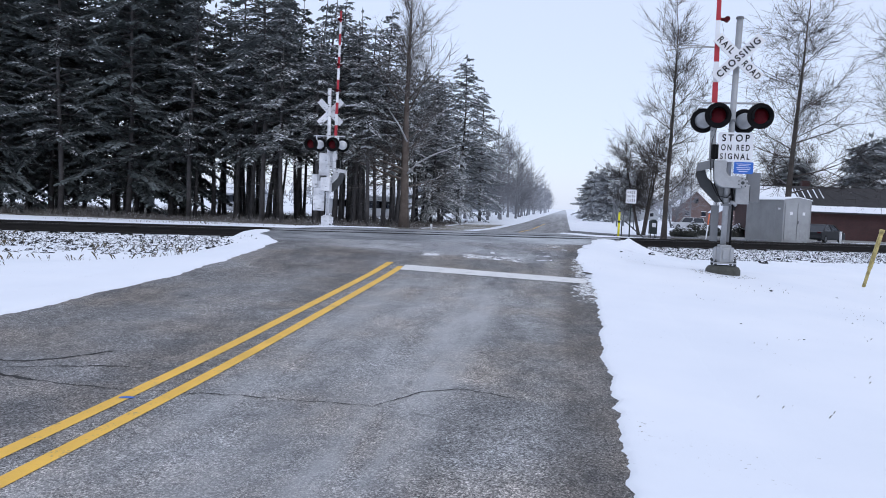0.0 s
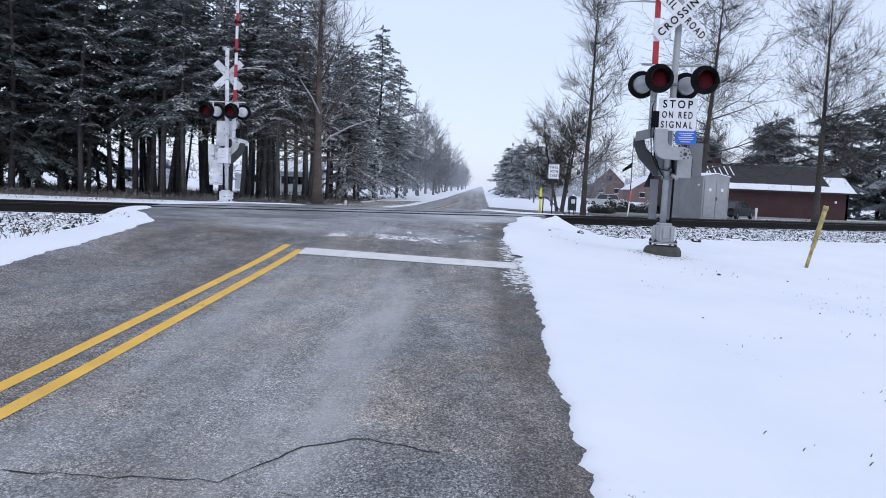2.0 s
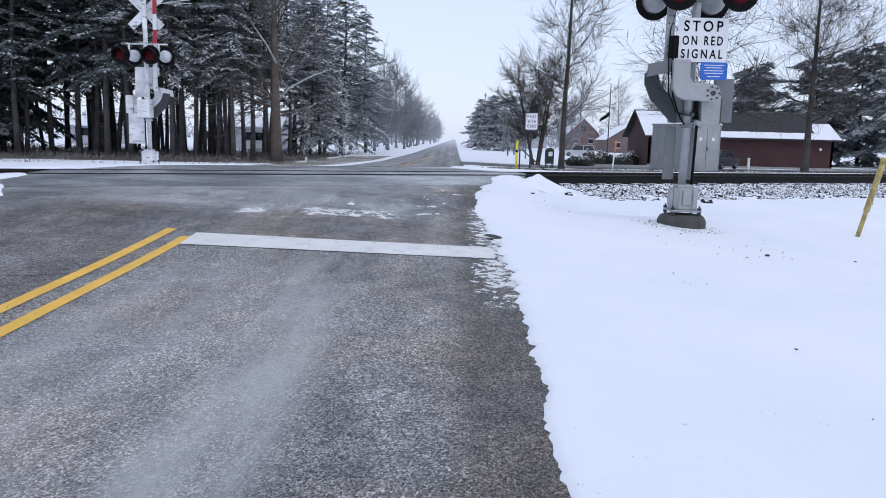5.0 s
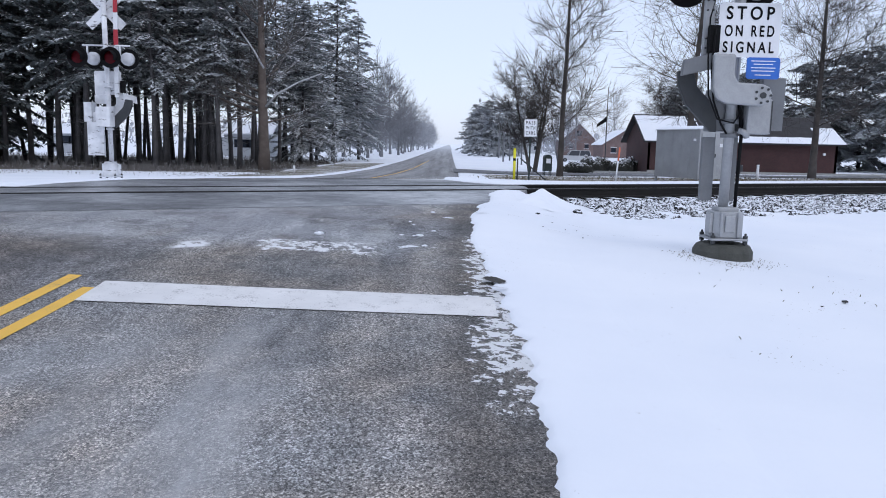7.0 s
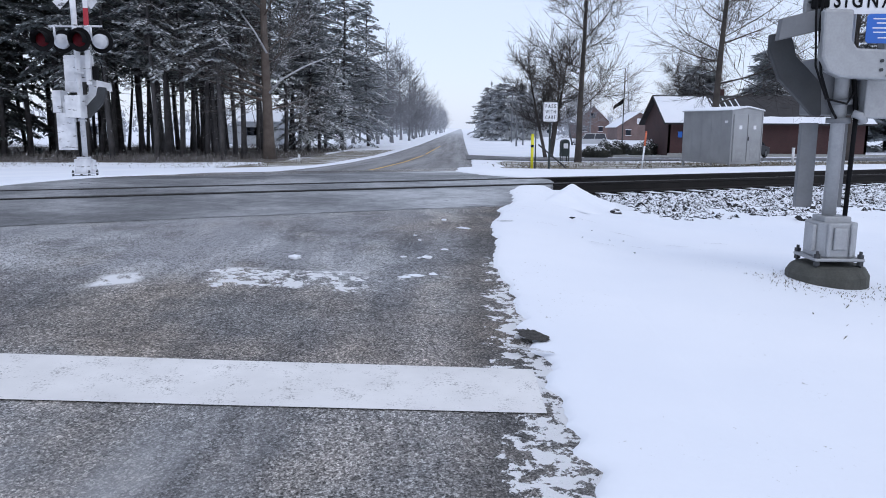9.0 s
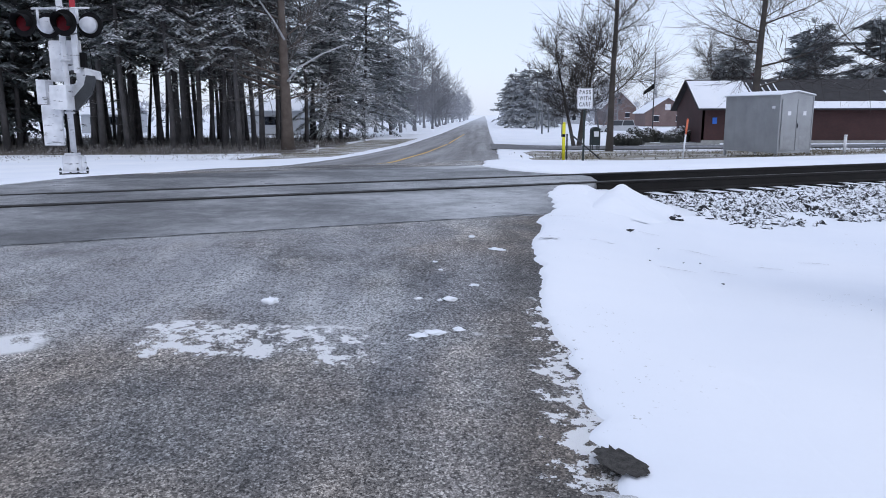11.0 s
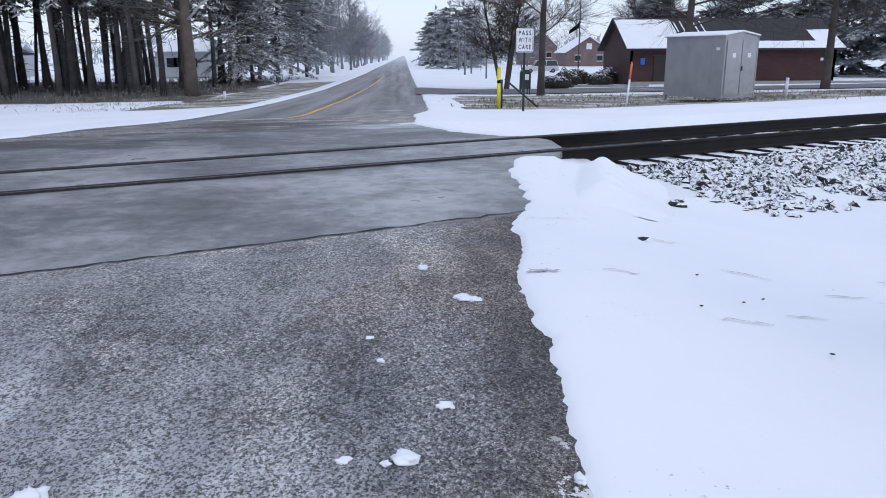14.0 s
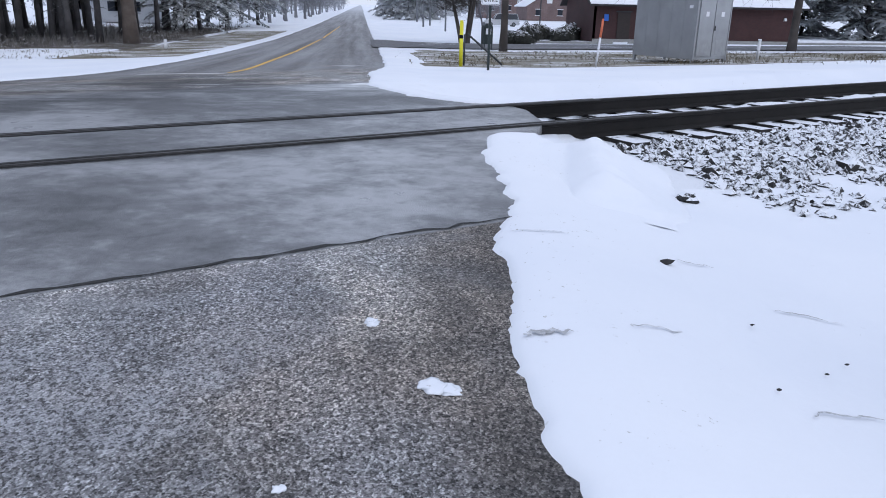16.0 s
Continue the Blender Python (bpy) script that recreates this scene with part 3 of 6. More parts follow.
def build_road():
    ys = steps((-60, 2, 1), (2, 34, 0.3), (34, 70, 1), (70, 130, 5), (130, 2900, 40))
    b = Mesher()
    cols = 17
    for y in ys:
        l, r = left_edge(y) - 0.25, right_edge(y) + 0.25
        for i in range(cols):
            x = l + (r - l) * i / (cols - 1)
            b.v.append((x, y, roadz(x, y) + 0.004))
    for j in range(len(ys) - 1):
        for i in range(cols - 1):
            b.f.append((j * cols + i, j * cols + i + 1, (j + 1) * cols + i + 1, (j + 1) * cols + i))
            b.m.append(0)
    n = len(b.v)
    b.v += [(x, y, z - 0.09) for x, y, z in b.v]
    for j in range(len(ys) - 1):
        for i, s in ((0, 1), (cols - 1, -1)):
            q = (j * cols + i, (j + 1) * cols + i, n + (j + 1) * cols + i, n + j * cols + i)
            b.f.append(q if s > 0 else q[::-1])
            b.m.append(0)
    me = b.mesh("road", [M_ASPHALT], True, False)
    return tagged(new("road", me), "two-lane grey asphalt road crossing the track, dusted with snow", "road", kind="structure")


road = build_road()


def build_verge(side):
    """The ragged lip of snow along the asphalt."""
    rnd = random.Random(5 if side > 0 else 6)
    ys = steps((-20, 2, 1.0), (2, 34, 0.04), (34, 70, 0.3), (70, 300, 4))
    cols = [(-0.02, -0.012), (0.012, 0.018), (0.05, 0.032), (0.15, 0.036), (0.4, 0.03), (0.8, 0.02), (1.25, -0.03)]
    b = Mesher()
    for y in ys:
        e = right_edge(y) if side > 0 else left_edge(y)
        rag = 0.10 * noise.noise((y * 1.1, side * 3.0, 0)) + 0.055 * noise.noise((y * 5.0, side * 7.0, 1)) + 0.03 * noise.noise((y * 17.0, side, 2))
        if side > 0:
            rag += 0.12 * smooth01((y - 12.6) / 1.5) * smooth01((18.2 - y) / 1.5) * (0.6 + 2.0 * abs(noise.noise((y * 2.3, 8, 5))))
        gap = smooth01((1.12 - abs(past(e, y) * math.cos(TRACK))) / 0.12)
        for d, h in cols:
            h -= 0.14 * gap
            x = e + side * (rag * max(0, 1 - d / 0.8) + d)
            base = roadz(x, y) if d < 0.3 else roadz(x, y) * (1 - smooth01((d - 0.2) / 0.8)) + landz(x, y) * smooth01((d - 0.2) / 0.8)
            b.v.append((x, y, base + 0.004 + h + (0.006 * noise.noise((x * 4, y * 4, 2)) if d > 0.03 else 0)))
    n = len(cols)
    for j in range(len(ys) - 1):
        for i in range(n - 1):
            q = (j * n + i, j * n + i + 1, (j + 1) * n + i + 1, (j + 1) * n + i)
            b.f.append(q if side > 0 else q[::-1])
            b.m.append(0)
    me = b.mesh("snow_verge", [M_SNOW], True, False)
    return tagged(new("snow_verge", me), "ragged edge of white snow along the asphalt", "snow", kind="structure")


build_verge(1)
build_verge(-1)


# ---- road markings and cracks ----
def strip_on_road(b, pts, widths, lift=0.008, mat=0):
    """A flat ribbon along a line in plan, lying on the asphalt."""
    k = len(b.v)
    n = len(pts)
    for i, (x, y) in enumerate(pts):
        a, c = pts[max(i - 1, 0)], pts[min(i + 1, n - 1)]
        d = Vector((c[0] - a[0], c[1] - a[1])).normalized()
        w = widths[i] / 2 if isinstance(widths, (list, tuple)) else widths / 2
        for s in (-1, 1):
            px, py = x - s * d.y * w, y + s * d.x * w
            b.v.append((px, py, roadz(px, py) + lift))
    for i in range(n - 1):
        b.f.append((k + 2 * i, k + 2 * i + 1, k + 2 * i + 3, k + 2 * i + 2))
        b.m.append(mat)


def line_pts(a, c, step=0.3):
    n = max(1, int(math.hypot(c[0] - a[0], c[1] - a[1]) / step))
    return [(a[0] + (c[0] - a[0]) * i / n, a[1] + (c[1] - a[1]) * i / n) for i in range(n + 1)]


def flat_thing(name, label, category, mat, ribbons, lift):
    b = Mesher()
    for pts, w in ribbons:
        strip_on_road(b, pts, w, lift)
    return tagged(new(name, b.mesh(name, mat, False, False)), label, category, kind="structure")


def jag(pts, amp, step, seed):
    rnd = random.Random(seed)
    out = []
    for a, c in zip(pts, pts[1:]):
        for x, y in line_pts(a, c, step)[:-1]:
            out.append((x + rnd.uniform(-amp, amp), y + rnd.uniform(-amp, amp)))
    return out + [pts[-1]]


flat_thing("yellow_line", "worn solid yellow centre line painted on asphalt", "road marking", M_YELLOW, [(line_pts((-2.84, -40), (-2.765, 15.0)), 0.12)], 0.009)
flat_thing("yellow_line", "worn solid yellow centre line painted on asphalt", "road marking", M_YELLOW, [(line_pts((-3.18, -40), (-3.06, 15.35)), 0.12)], 0.009)
flat_thing("yellow_line", "faded yellow centre line beyond the crossing", "road marking", M_YELLOW, [(line_pts((-3.05, 34.6), (-2.6, 110), 0.6), 0.12)], 0.009)
flat_thing("stop_line", "wide worn white stop line across the lane", "road marking", M_WHITE_LINE,
           [([(-2.72, 14.91), (-1.9, 14.95), (-1, 14.98), (-0.2, 15.01), (0.60, 15.03)], 0.60)], 0.012)
flat_thing("stop_line", "faded white stop line beyond the track", "road marking", M_WHITE_LINE, [(line_pts((-5.0, 34.5), (-3.05, 34.2), 0.2), 0.4)], 0.009)


flat_thing("paint_mark", "small blue sprayed mark between the yellow lines", "road marking", M_BLUE, [([(-3.10, 6.72), (-3.05, 6.74), (-2.99, 6.75)], [0.03, 0.06, 0.035])], 0.010)


def crack(pts, w, seed, step=0.09, amp=0.022):
    p = jag(pts, amp, step, seed)
    rnd = random.Random(seed + 50)
    return p, [max(0.004, w * rnd.uniform(0.3, 1.35)) for _ in p]


flat_thing("road_crack", "thin dark crack across the asphalt", "crack", M_TAR,
           [crack([(-5.9, 7.3), (-4.28, 6.98), (-3.7, 6.90), (-3.21, 6.93), (-2.39, 7.05), (-1.22, 7.13), (-0.91, 7.64), (-0.58, 7.85), (-0.15, 7.7)], 0.011, 1),
            crack([(-4.7, 7.35), (-4.48, 7.38), (-4.2, 7.62), (-3.98, 7.97)], 0.03, 2), crack([(-4.5, 7.02), (-4.28, 6.98), (-4.0, 6.93)], 0.04, 3), crack([(-4.45, 7.2), (-4.2, 7.3), (-3.7, 7.5), (-3.4, 7.55)], 0.016, 7)], 0.008)
flat_thing("road_crack", "pale sealed crack near the road edge", "crack", M_CONC2, [crack([(-0.89, 7.09), (-0.43, 6.89), (0.2, 6.83)], 0.014, 4)], 0.008)
flat_thing("road_crack", "long narrow joint across the far lane", "crack", M_TAR, [crack([(-5.9, 12.3), (-5.37, 12.44), (-4.0, 12.9), (-2.95, 13.25)], 0.014, 5)], 0.008)
seam_x = [(-7.4 + 0.35 * i, 25 - 3.90 + SKEW * (-7.4 + 0.35 * i)) for i in range(25)]
flat_thing("crossing_seam", "dark joint where the crossing asphalt begins", "joint", M_TAR, [crack(seam_x, 0.03, 6, 0.10, 0.022)], 0.009)


# ---- railway ----
def rail_profile():
    return [(-0.07, 0.0), (0.07, 0.0), (0.07, 0.02), (0.012, 0.04), (0.012, 0.14), (0.036, 0.15), (0.036, 0.178), (0.028, 0.184), (-0.028, 0.184), (-0.036, 0.178),
            (-0.036, 0.15), (-0.012, 0.14), (-0.012, 0.04), (-0.07, 0.02)]


def build_track():
    t = thing("railway_track", "single railway track with dark rails on snow-dusted ties", "railway track", (0, 25.0, 0), math.degrees(TRACK))
    for off in (-0.7525, 0.7525):
        b = Mesher()
        b.prism([(off + u, 0.355 + w * 1.085) for u, w in rail_profile()], -260, 260, "x")
        r = part("rail", b, M_RAIL, t, "dark rusty steel rail")
        c = Mesher()
        c.box((0, off, 0.5565), (520, 0.05, 0.006))
        part("running_surface", c, M_RAILTOP, r, "worn bright rail head")
        # flangeway grooves in the crossing
        g = Mesher()
        inner = -1 if off > 0 else 1
        g.box((-1.6 if off < 0 else -1.2, off + inner * 0.08, 0.5525), (10.2, 0.055, 0.012))
        part("flangeway", g, M_TAR, t, "dark groove beside the rail")
        g2 = Mesher()
        g2.box((-1.6 if off < 0 else -1.2, off - inner * 0.055, 0.5525), (10.2, 0.02, 0.012))
        part("flangeway", g2, M_TAR, t, "dark groove beside the rail")
    tie = Mesher()
    tie.box((0, 0, 0), (0.23, 2.6, 0.16))
    me = tie.mesh("tie", M_TIE)
    rnd = random.Random(4)
    for i in range(-95, 110):
        x = i * 0.55
        if -9.0 < x < 2.6:
            continue
        o = new("tie", me)
        o.parent = t
        o.matrix_basis = pose(x + rnd.uniform(-0.03, 0.03), rnd.uniform(-0.04, 0.04), 0.275 + rnd.uniform(-0.012, 0.006), 0, 0, rnd.uniform(-1.2, 1.2))
    # snow lying between the rails
    for a, z in ((2.6, 0.315), (-60, 0.315)):
        s = Mesher()
        n, m = 190, 9
        for i in range(n + 1):
            for j in range(m):
                u, w = a + i * 0.28, -0.62 + 1.24 * j / (m - 1)
                s.v.append((u, w, z + 0.10 * noise.noise((u * 2.3, w * 2.5, a)) + 0.015))
        for i in range(n):
            for j in range(m - 1):
                s.f.append((i * m + j, (i + 1) * m + j, (i + 1) * m + j + 1, i * m + j + 1))
                s.m.append(0)
        part("track_snow", s.mesh("track_snow", M_SNOW, True, False), None, t, "uneven snow lying between the rails")
    return t


build_track()


def stone_shape(rnd, r):
    """A small angular stone: verts and faces."""
    pts = []
    for k in range(4):
        w = k * math.pi / 2 + rnd.uniform(-0.4, 0.4)
        pts.append((r * rnd.uniform(0.7, 1.1) * math.cos(w), r * rnd.uniform(0.7, 1.1) * math.sin(w), r * rnd.uniform(-0.25, 0.25)))
    pts.append((rnd.uniform(-0.3, 0.3) * r, rnd.uniform(-0.3, 0.3) * r, r * rnd.uniform(0.45, 0.8)))
    pts.append((0, 0, -r * 0.6))
    f = [(0, 1, 4), (1, 2, 4), (2, 3, 4), (3, 0, 4), (1, 0, 5), (2, 1, 5), (3, 2, 5), (0, 3, 5)]
    return pts, f


def scatter_stones(name, label, count, spans, seed, rmin=0.025, rmax=0.07):
    rnd = random.Random(seed)
    b = Mesher()
    made = 0
    while made < count:
        u0, u1, p0, p1 = spans[rnd.randrange(len(spans))]
        u, p = rnd.uniform(u0, u1), rnd.uniform(p0, p1)
        if rnd.random() > smooth01(1.0 + 1.1 * noise.noise((u * 1.6, p * 1.8, 9)) - 0.5 * smooth01((-p - 2.4) / 1.5)):
            made += 0.2
            continue
        q = Vector((0, 25, 0)) + ALONG * u + ACROSS * p
        if left_edge(q.y) - 0.4 < q.x < right_edge(q.y) + 0.5:
            continue
        r = rmin + (rmax - rmin) * rnd.random() ** 1.6
        pts, f = stone_shape(rnd, r)
        z = landz(q.x, q.y) + r * 0.12
        k = len(b.v)
        b.v += [(q.x + x, q.y + y, z + zz) for x, y, zz in pts]
        b.f += [tuple(k + i for i in t) for t in f]
        b.m += [0] * len(f)
        made += 1
    return tagged(new(name, b.mesh(name, M_STONE, False, False)), label, "ballast", kind="stuff")


scatter_stones("ballast_stones", "dark crushed ballast stones half covered with snow", 7000,
               [(2.2, 14, -3.0, -1.3), (2.2, 14, -3.0, -1.3), (2.2, 14, -3.3, -1.1), (2.6, 24, -3.3, -1.0), (2.0, 12, -3.9, -2.6)], 11, 0.03, 0.085)
scatter_stones("ballast_stones", "dark crushed ballast stones half covered with snow", 9000,
               [(-26, -6.5, -3.4, -1.1), (-20, -6.5, -3.0, -1.2), (-20, -6.5, -5.0, -2.6), (14, 45, -3.4, -1.0), (-60, -20, -3.6, -1.0)], 12, 0.035, 0.095)


def rock(x, y, r, seed, label):
    bm = bmesh.new()
    bmesh.ops.create_icosphere(bm, subdivisions=2, radius=r)
    for v in bm.verts:
        v.co *= 1 + 0.55 * noise.noise(v.co * (1.3 / r) + Vector((seed, 0, 0)))
        v.co.z *= 0.6
    me = bpy.data.meshes.new("rock")
    bm.to_mesh(me)
    bm.free()
    me.materials.append(M_STONE)
    ob = tagged(new("rock", me), label, "rock", "rocks at the track")
    ob.location = (x, y, landz(x, y) + r * 0.3)


for i, (x, y, r) in enumerate(((2.62, 22.81, 0.09), (4.94, 24.11, 0.13), (5.56, 22.81, 0.12), (2.06, 22.65, 0.05), (3.28, 23.75, 0.10), (6.3, 24.26, 0.1))):
    rock(x, y, r, i * 3.1, "dark angular rock in the snow beside the track")
for i, (x, y, r) in enumerate(((1.63, 20.88, 0.055), (1.31, 20.6, 0.022), (1.77, 20.16, 0.016), (1.01, 19.04, 0.018), (1.25, 19.03, 0.016), (1.55, 19.53, 0.014), (2.03, 19.0, 0.02), (2.1, 19.9, 0.015), (1.91, 19.76, 0.014),
                                (3.97, 15.9, 0.04), (3.6, 15.6, 0.02), (5.2, 16.2, 0.025), (2.6, 12.1, 0.02), (3.2, 11.4, 0.02), (4.4, 13.2, 0.02))):
    bm = bmesh.new()
    bmesh.ops.create_icosphere(bm, subdivisions=1, radius=r)
    for v in bm.verts:
        v.co *= 0.8 + 0.6 * noise.noise(v.co * (1.3 / r) + Vector((i, 0, 4)))
        v.co.y *= 0.7
        v.co.z *= 0.4
    me = bpy.data.meshes.new("pebble")
    bm.to_mesh(me)
    bm.free()
    me.materials.append(M_TAR)
    o = tagged(new("pebble", me), "small dark stone lying on the snow", "stone", "pebbles on the snow")
    o.location = (x, y, landz(x, y) + 0.02)


def snow_lump(x, y, r, flat, seed, z=None):
    bm = bmesh.new()
    bmesh.ops.create_icosphere(bm, subdivisions=3, radius=r)
    for v in bm.verts:
        v.co *= 1 + 0.7 * noise.noise(v.co * (1.4 / r) + Vector((seed, 2, 0))) + 0.3 * noise.noise(v.co * (3.9 / r) + Vector((seed, 7, 0)))
        v.co.z *= flat
    me = bpy.data.meshes.new("snow_clump")
    bm.to_mesh(me)
    bm.free()
    me.materials.append(M_SNOW)
    me.polygons.foreach_set("use_smooth", [True] * len(me.polygons))
    o = tagged(new("snow_clump", me), "small ragged clump of white snow on asphalt", "snow", "snow clumps on the road")
    o.location = (x, y, roadz(x, y) + 0.006)


for i, (x, y, r, fl) in enumerate(((-1.34, 17.71, 0.05, 0.6), (-0.15, 17.92, 0.045, 0.4), (0.17, 19.47, 0.05, 0.16), (0.23, 19.44, 0.045, 0.14), (-0.04, 20.0, 0.03, 0.4), (-0.07, 17.36, 0.035, 0.3),
                                   (-0.22, 17.29, 0.06, 0.12), (-0.3, 17.23, 0.05, 0.12), (-0.32, 18.92, 0.018, 0.5), (-0.26, 18.68, 0.015, 0.5), (0.01, 18.29, 0.035, 0.14), (0.45, 17.8, 0.03, 0.5),
                                   (-0.37, 17.91, 0.025, 0.3), (-0.22, 17.89, 0.018, 0.5))):
    snow_lump(x, y, r, fl, i * 2.7)


# mound of ploughed snow at the corner of the crossing
def mound():
    b = Mesher()
    n = 46
    for j in range(n + 1):
        for i in range(n + 1):
            x, y = 1.05 + 1.9 * i / n, 21.6 + 2.5 * j / n
            ex = 1.16 + (y - 21.6) * 0.28
            d = (x - ex)
            h = 0.12 * smooth01((d - 0.05) / 0.3) * smooth01((1.15 - d) / 0.95) * smooth01((y - 21.7) / 0.6) * smooth01((24.15 - y) / 0.5)
            h *= 1 + 0.55 * noise.noise((x * 2.4, y * 2.4, 1)) + 0.32 * noise.noise((x * 6, y * 9, 1))
            base = roadz(x, y) * (1 - smooth01((d - 0.1) / 1.0)) + landz(x, y) * smooth01((d - 0.1) / 1.0)
            b.v.append((x, y, base - 0.02 + h + 0.03 * smooth01(d / 0.12) * (h > 0.004)))
    for j in range(n):
        for i in range(n):
            b.f.append((j * (n + 1) + i, j * (n + 1) + i + 1, (j + 1) * (n + 1) + i + 1, (j + 1) * (n + 1) + i))
            b.m.append(0)
    return tagged(new("snow_mound", b.mesh("snow_mound", M_SNOW, True, False)), "ploughed mound of snow at the crossing's corner", "snow", kind="structure")


mound()


# ---- crossing signals ----
def disc(b, c, r, t, axis=1, n=28, mat=0):
    p = Vector(c)
    d = Vector((0, 1, 0)) if axis == 1 else Vector((0, 0, 1))
    b.tube([p, p + d * t], [r, r], n, mat)


def lamp(parent, x, z, face, body):
    """One flashing light: plate, hood, lens and housing; face -1 looks to -y, 1 to +y."""
    y0 = 0.34 * face
    p = Mesher()
    disc(p, (x, y0, z), 0.262, 0.012 * face)
    plate = part("signal_lamp", p, M_BLACK, parent, "round black signal lamp with red lens")
    h = Mesher()
    ring = [(x + 0.165 * math.cos(w), z + 0.165 * math.sin(w)) for w in [math.pi * (k / 14) * 1.3 - 0.15 * math.pi for k in range(15)]]
    k0 = len(h.v)
    for u, w in ring:
        s = 0.5 + 0.5 * max(0, (w - z) / 0.165)
        for rr in (1.0, 1.05):
            uu, ww = x + (u - x) * rr, z + (w - z) * rr
            h.v += [(uu, y0, ww), (uu, y0 + face * (0.10 + 0.20 * s), ww)]
    for i in range(len(ring) - 1):
        a, c = k0 + 4 * i, k0 + 4 * (i + 1)
        for q in ((a, a + 1, c + 1, c), (a + 2, c + 2, c + 3, a + 3), (a + 1, a + 3, c + 3, c + 1)):
            h.f.append(q)
            h.m.append(0)
    part("hood", h, M_BLACK, plate, "black hood")
    g = Mesher()
    rows = 6
    for k in range(rows):
        w = k / (rows - 1) * math.pi / 2
        g.v += [(x + 0.155 * math.cos(w) * math.cos(a), y0 + face * (0.014 + 0.05 * math.sin(w)), z + 0.155 * math.cos(w) * math.sin(a)) for a in [2 * math.pi * j / 24 for j in range(24)]]
    for k in range(rows - 1):
        for j in range(24):
            g.f.append((k * 24 + j, k * 24 + (j + 1) % 24, (k + 1) * 24 + (j + 1) % 24, (k + 1) * 24 + j))
            g.m.append(0)
    part("lens", g, M_LENS, plate, "dark red unlit lens", smooth=True)
    d = Mesher()
    P = [(x, y0 - face * 0.002, z), (x, y0 - face * 0.10, z), (x, y0 - face * 0.20, z), (x, y0 - face * 0.25, z)]
    d.tube(P, [0.17, 0.165, 0.13, 0.04], 24)
    part("housing", d, body, plate, "silver lamp housing", smooth=True)


def crossing_signal(label, loc, rz, body, plate_mat, sign=True, front=(-0.35, 0.47), rear=(-0.52, 0.31), arm_x=-0.375):
    t = thing("crossing_signal", label, "crossing signal", loc, rz, "crossing signals")
    trim = M_GREY if sign else body
    b = Mesher()
    b.tube([(0, 0, -0.25), (0, 0, 0.20), (0, 0, 0.26), (0, 0, 0.285)], [0.355, 0.345, 0.31, 0.27], 28)
    part("foundation", b, M_CONC, t, "round weathered concrete foundation", bevel=0.015)
    c = Mesher()
    c.prism([(-0.18, -0.12), (-0.12, -0.18), (0.12, -0.18), (0.18, -0.12), (0.18, 0.12), (0.12, 0.18), (-0.12, 0.18), (-0.18, 0.12)], 0.36, 0.67, "z")
    c.box((0, 0, 0.345), (0.44, 0.44, 0.03))
    c.box((-0.20, -0.05, 0.53), (0.04, 0.16, 0.24))
    c.box((0.0, -0.188, 0.53), (0.12, 0.03, 0.20))
    c.box((0, 0, 0.69), (0.24, 0.24, 0.06))
    c.box((-0.10, -0.19, 0.52), (0.035, 0.03, 0.30))
    c.box((0.10, -0.19, 0.52), (0.035, 0.03, 0.30))
    part("base_casting", c, body, t, "bolted silver base casting", bevel=0.012)
    for sx in (-1, 1):
        for sy in (-1, 1):
            tubepart("anchor_bolt", [(sx * 0.19, sy * 0.19, 0.25), (sx * 0.19, sy * 0.19, 0.42)], 0.014, M_DKGREY, t, sides=8)
            tubepart("anchor_nut", [(sx * 0.19, sy * 0.19, 0.295), (sx * 0.19, sy * 0.19, 0.328)], 0.03, M_DKGREY, t, sides=6, smooth=False)
            tubepart("anchor_nut", [(sx * 0.19, sy * 0.19, 0.362), (sx * 0.19, sy * 0.19, 0.392)], 0.03, M_DKGREY, t, sides=6, smooth=False)
    tubepart("mast", [(-0.03, 0, 0.68), (-0.01, 0, 2.4), (0.03, 0, 5.38)], [0.058, 0.060, 0.066], body, t, "silver steel mast")
    tubepart("mast_cap", [(0.03, 0, 5.38), (0.031, 0, 5.42)], [0.086, 0.07], trim, t)
    tubepart("conduit", [(0.10, -0.03, 0.70), (0.11, -0.04, 1.6), (0.06, -0.02, 2.0)], 0.02, M_BLACK, t, "black cable")
    tubepart("cable", [(-0.33, -0.20, 2.75), (-0.36, -0.24, 2.3), (-0.31, -0.22, 1.95), (-0.18, -0.16, 1.68), (-0.09, -0.1, 1.58)], 0.012, M_BLACK, t, "black hanging cable", 6)
    tubepart("cable", [(-0.30, -0.12, 3.2), (-0.42, -0.26, 2.85), (-0.43, -0.31, 2.4), (-0.40, -0.31, 2.0), (-0.25, -0.22, 1.74), (-0.04, -0.16, 1.70), (0.05, -0.1, 1.80)], 0.010, M_BLACK, t, "black hanging cable", 6)
    tubepart("conduit_elbow", [(0.05, -0.10, 1.62), (0.10, -0.13, 1.60), (0.15, -0.10, 1.56), (0.16, -0.02, 1.56)], 0.035, body, t, "silver conduit elbow", 8)
    for z in (1.56, 1.72, 2.62, 3.3):
        tubepart("clamp", [(-0.02, 0, z - 0.025), (-0.02, 0, z + 0.025)], 0.10, trim, t)
    # crossbuck
    cb = Mesher()
    yb = -0.13
    for a in (-44, 44):
        cb.box((0.02, yb - (0.006 if a > 0 else 0), 4.56), (1.22, 0.006, 0.229), Matrix.Rotation(radians(a), 3, "Y"))
    cross = part("crossbuck", cb, [M_WHITE], t, "white crossed boards with black lettering")
    up = Matrix.Rotation(radians(90), 4, "X")
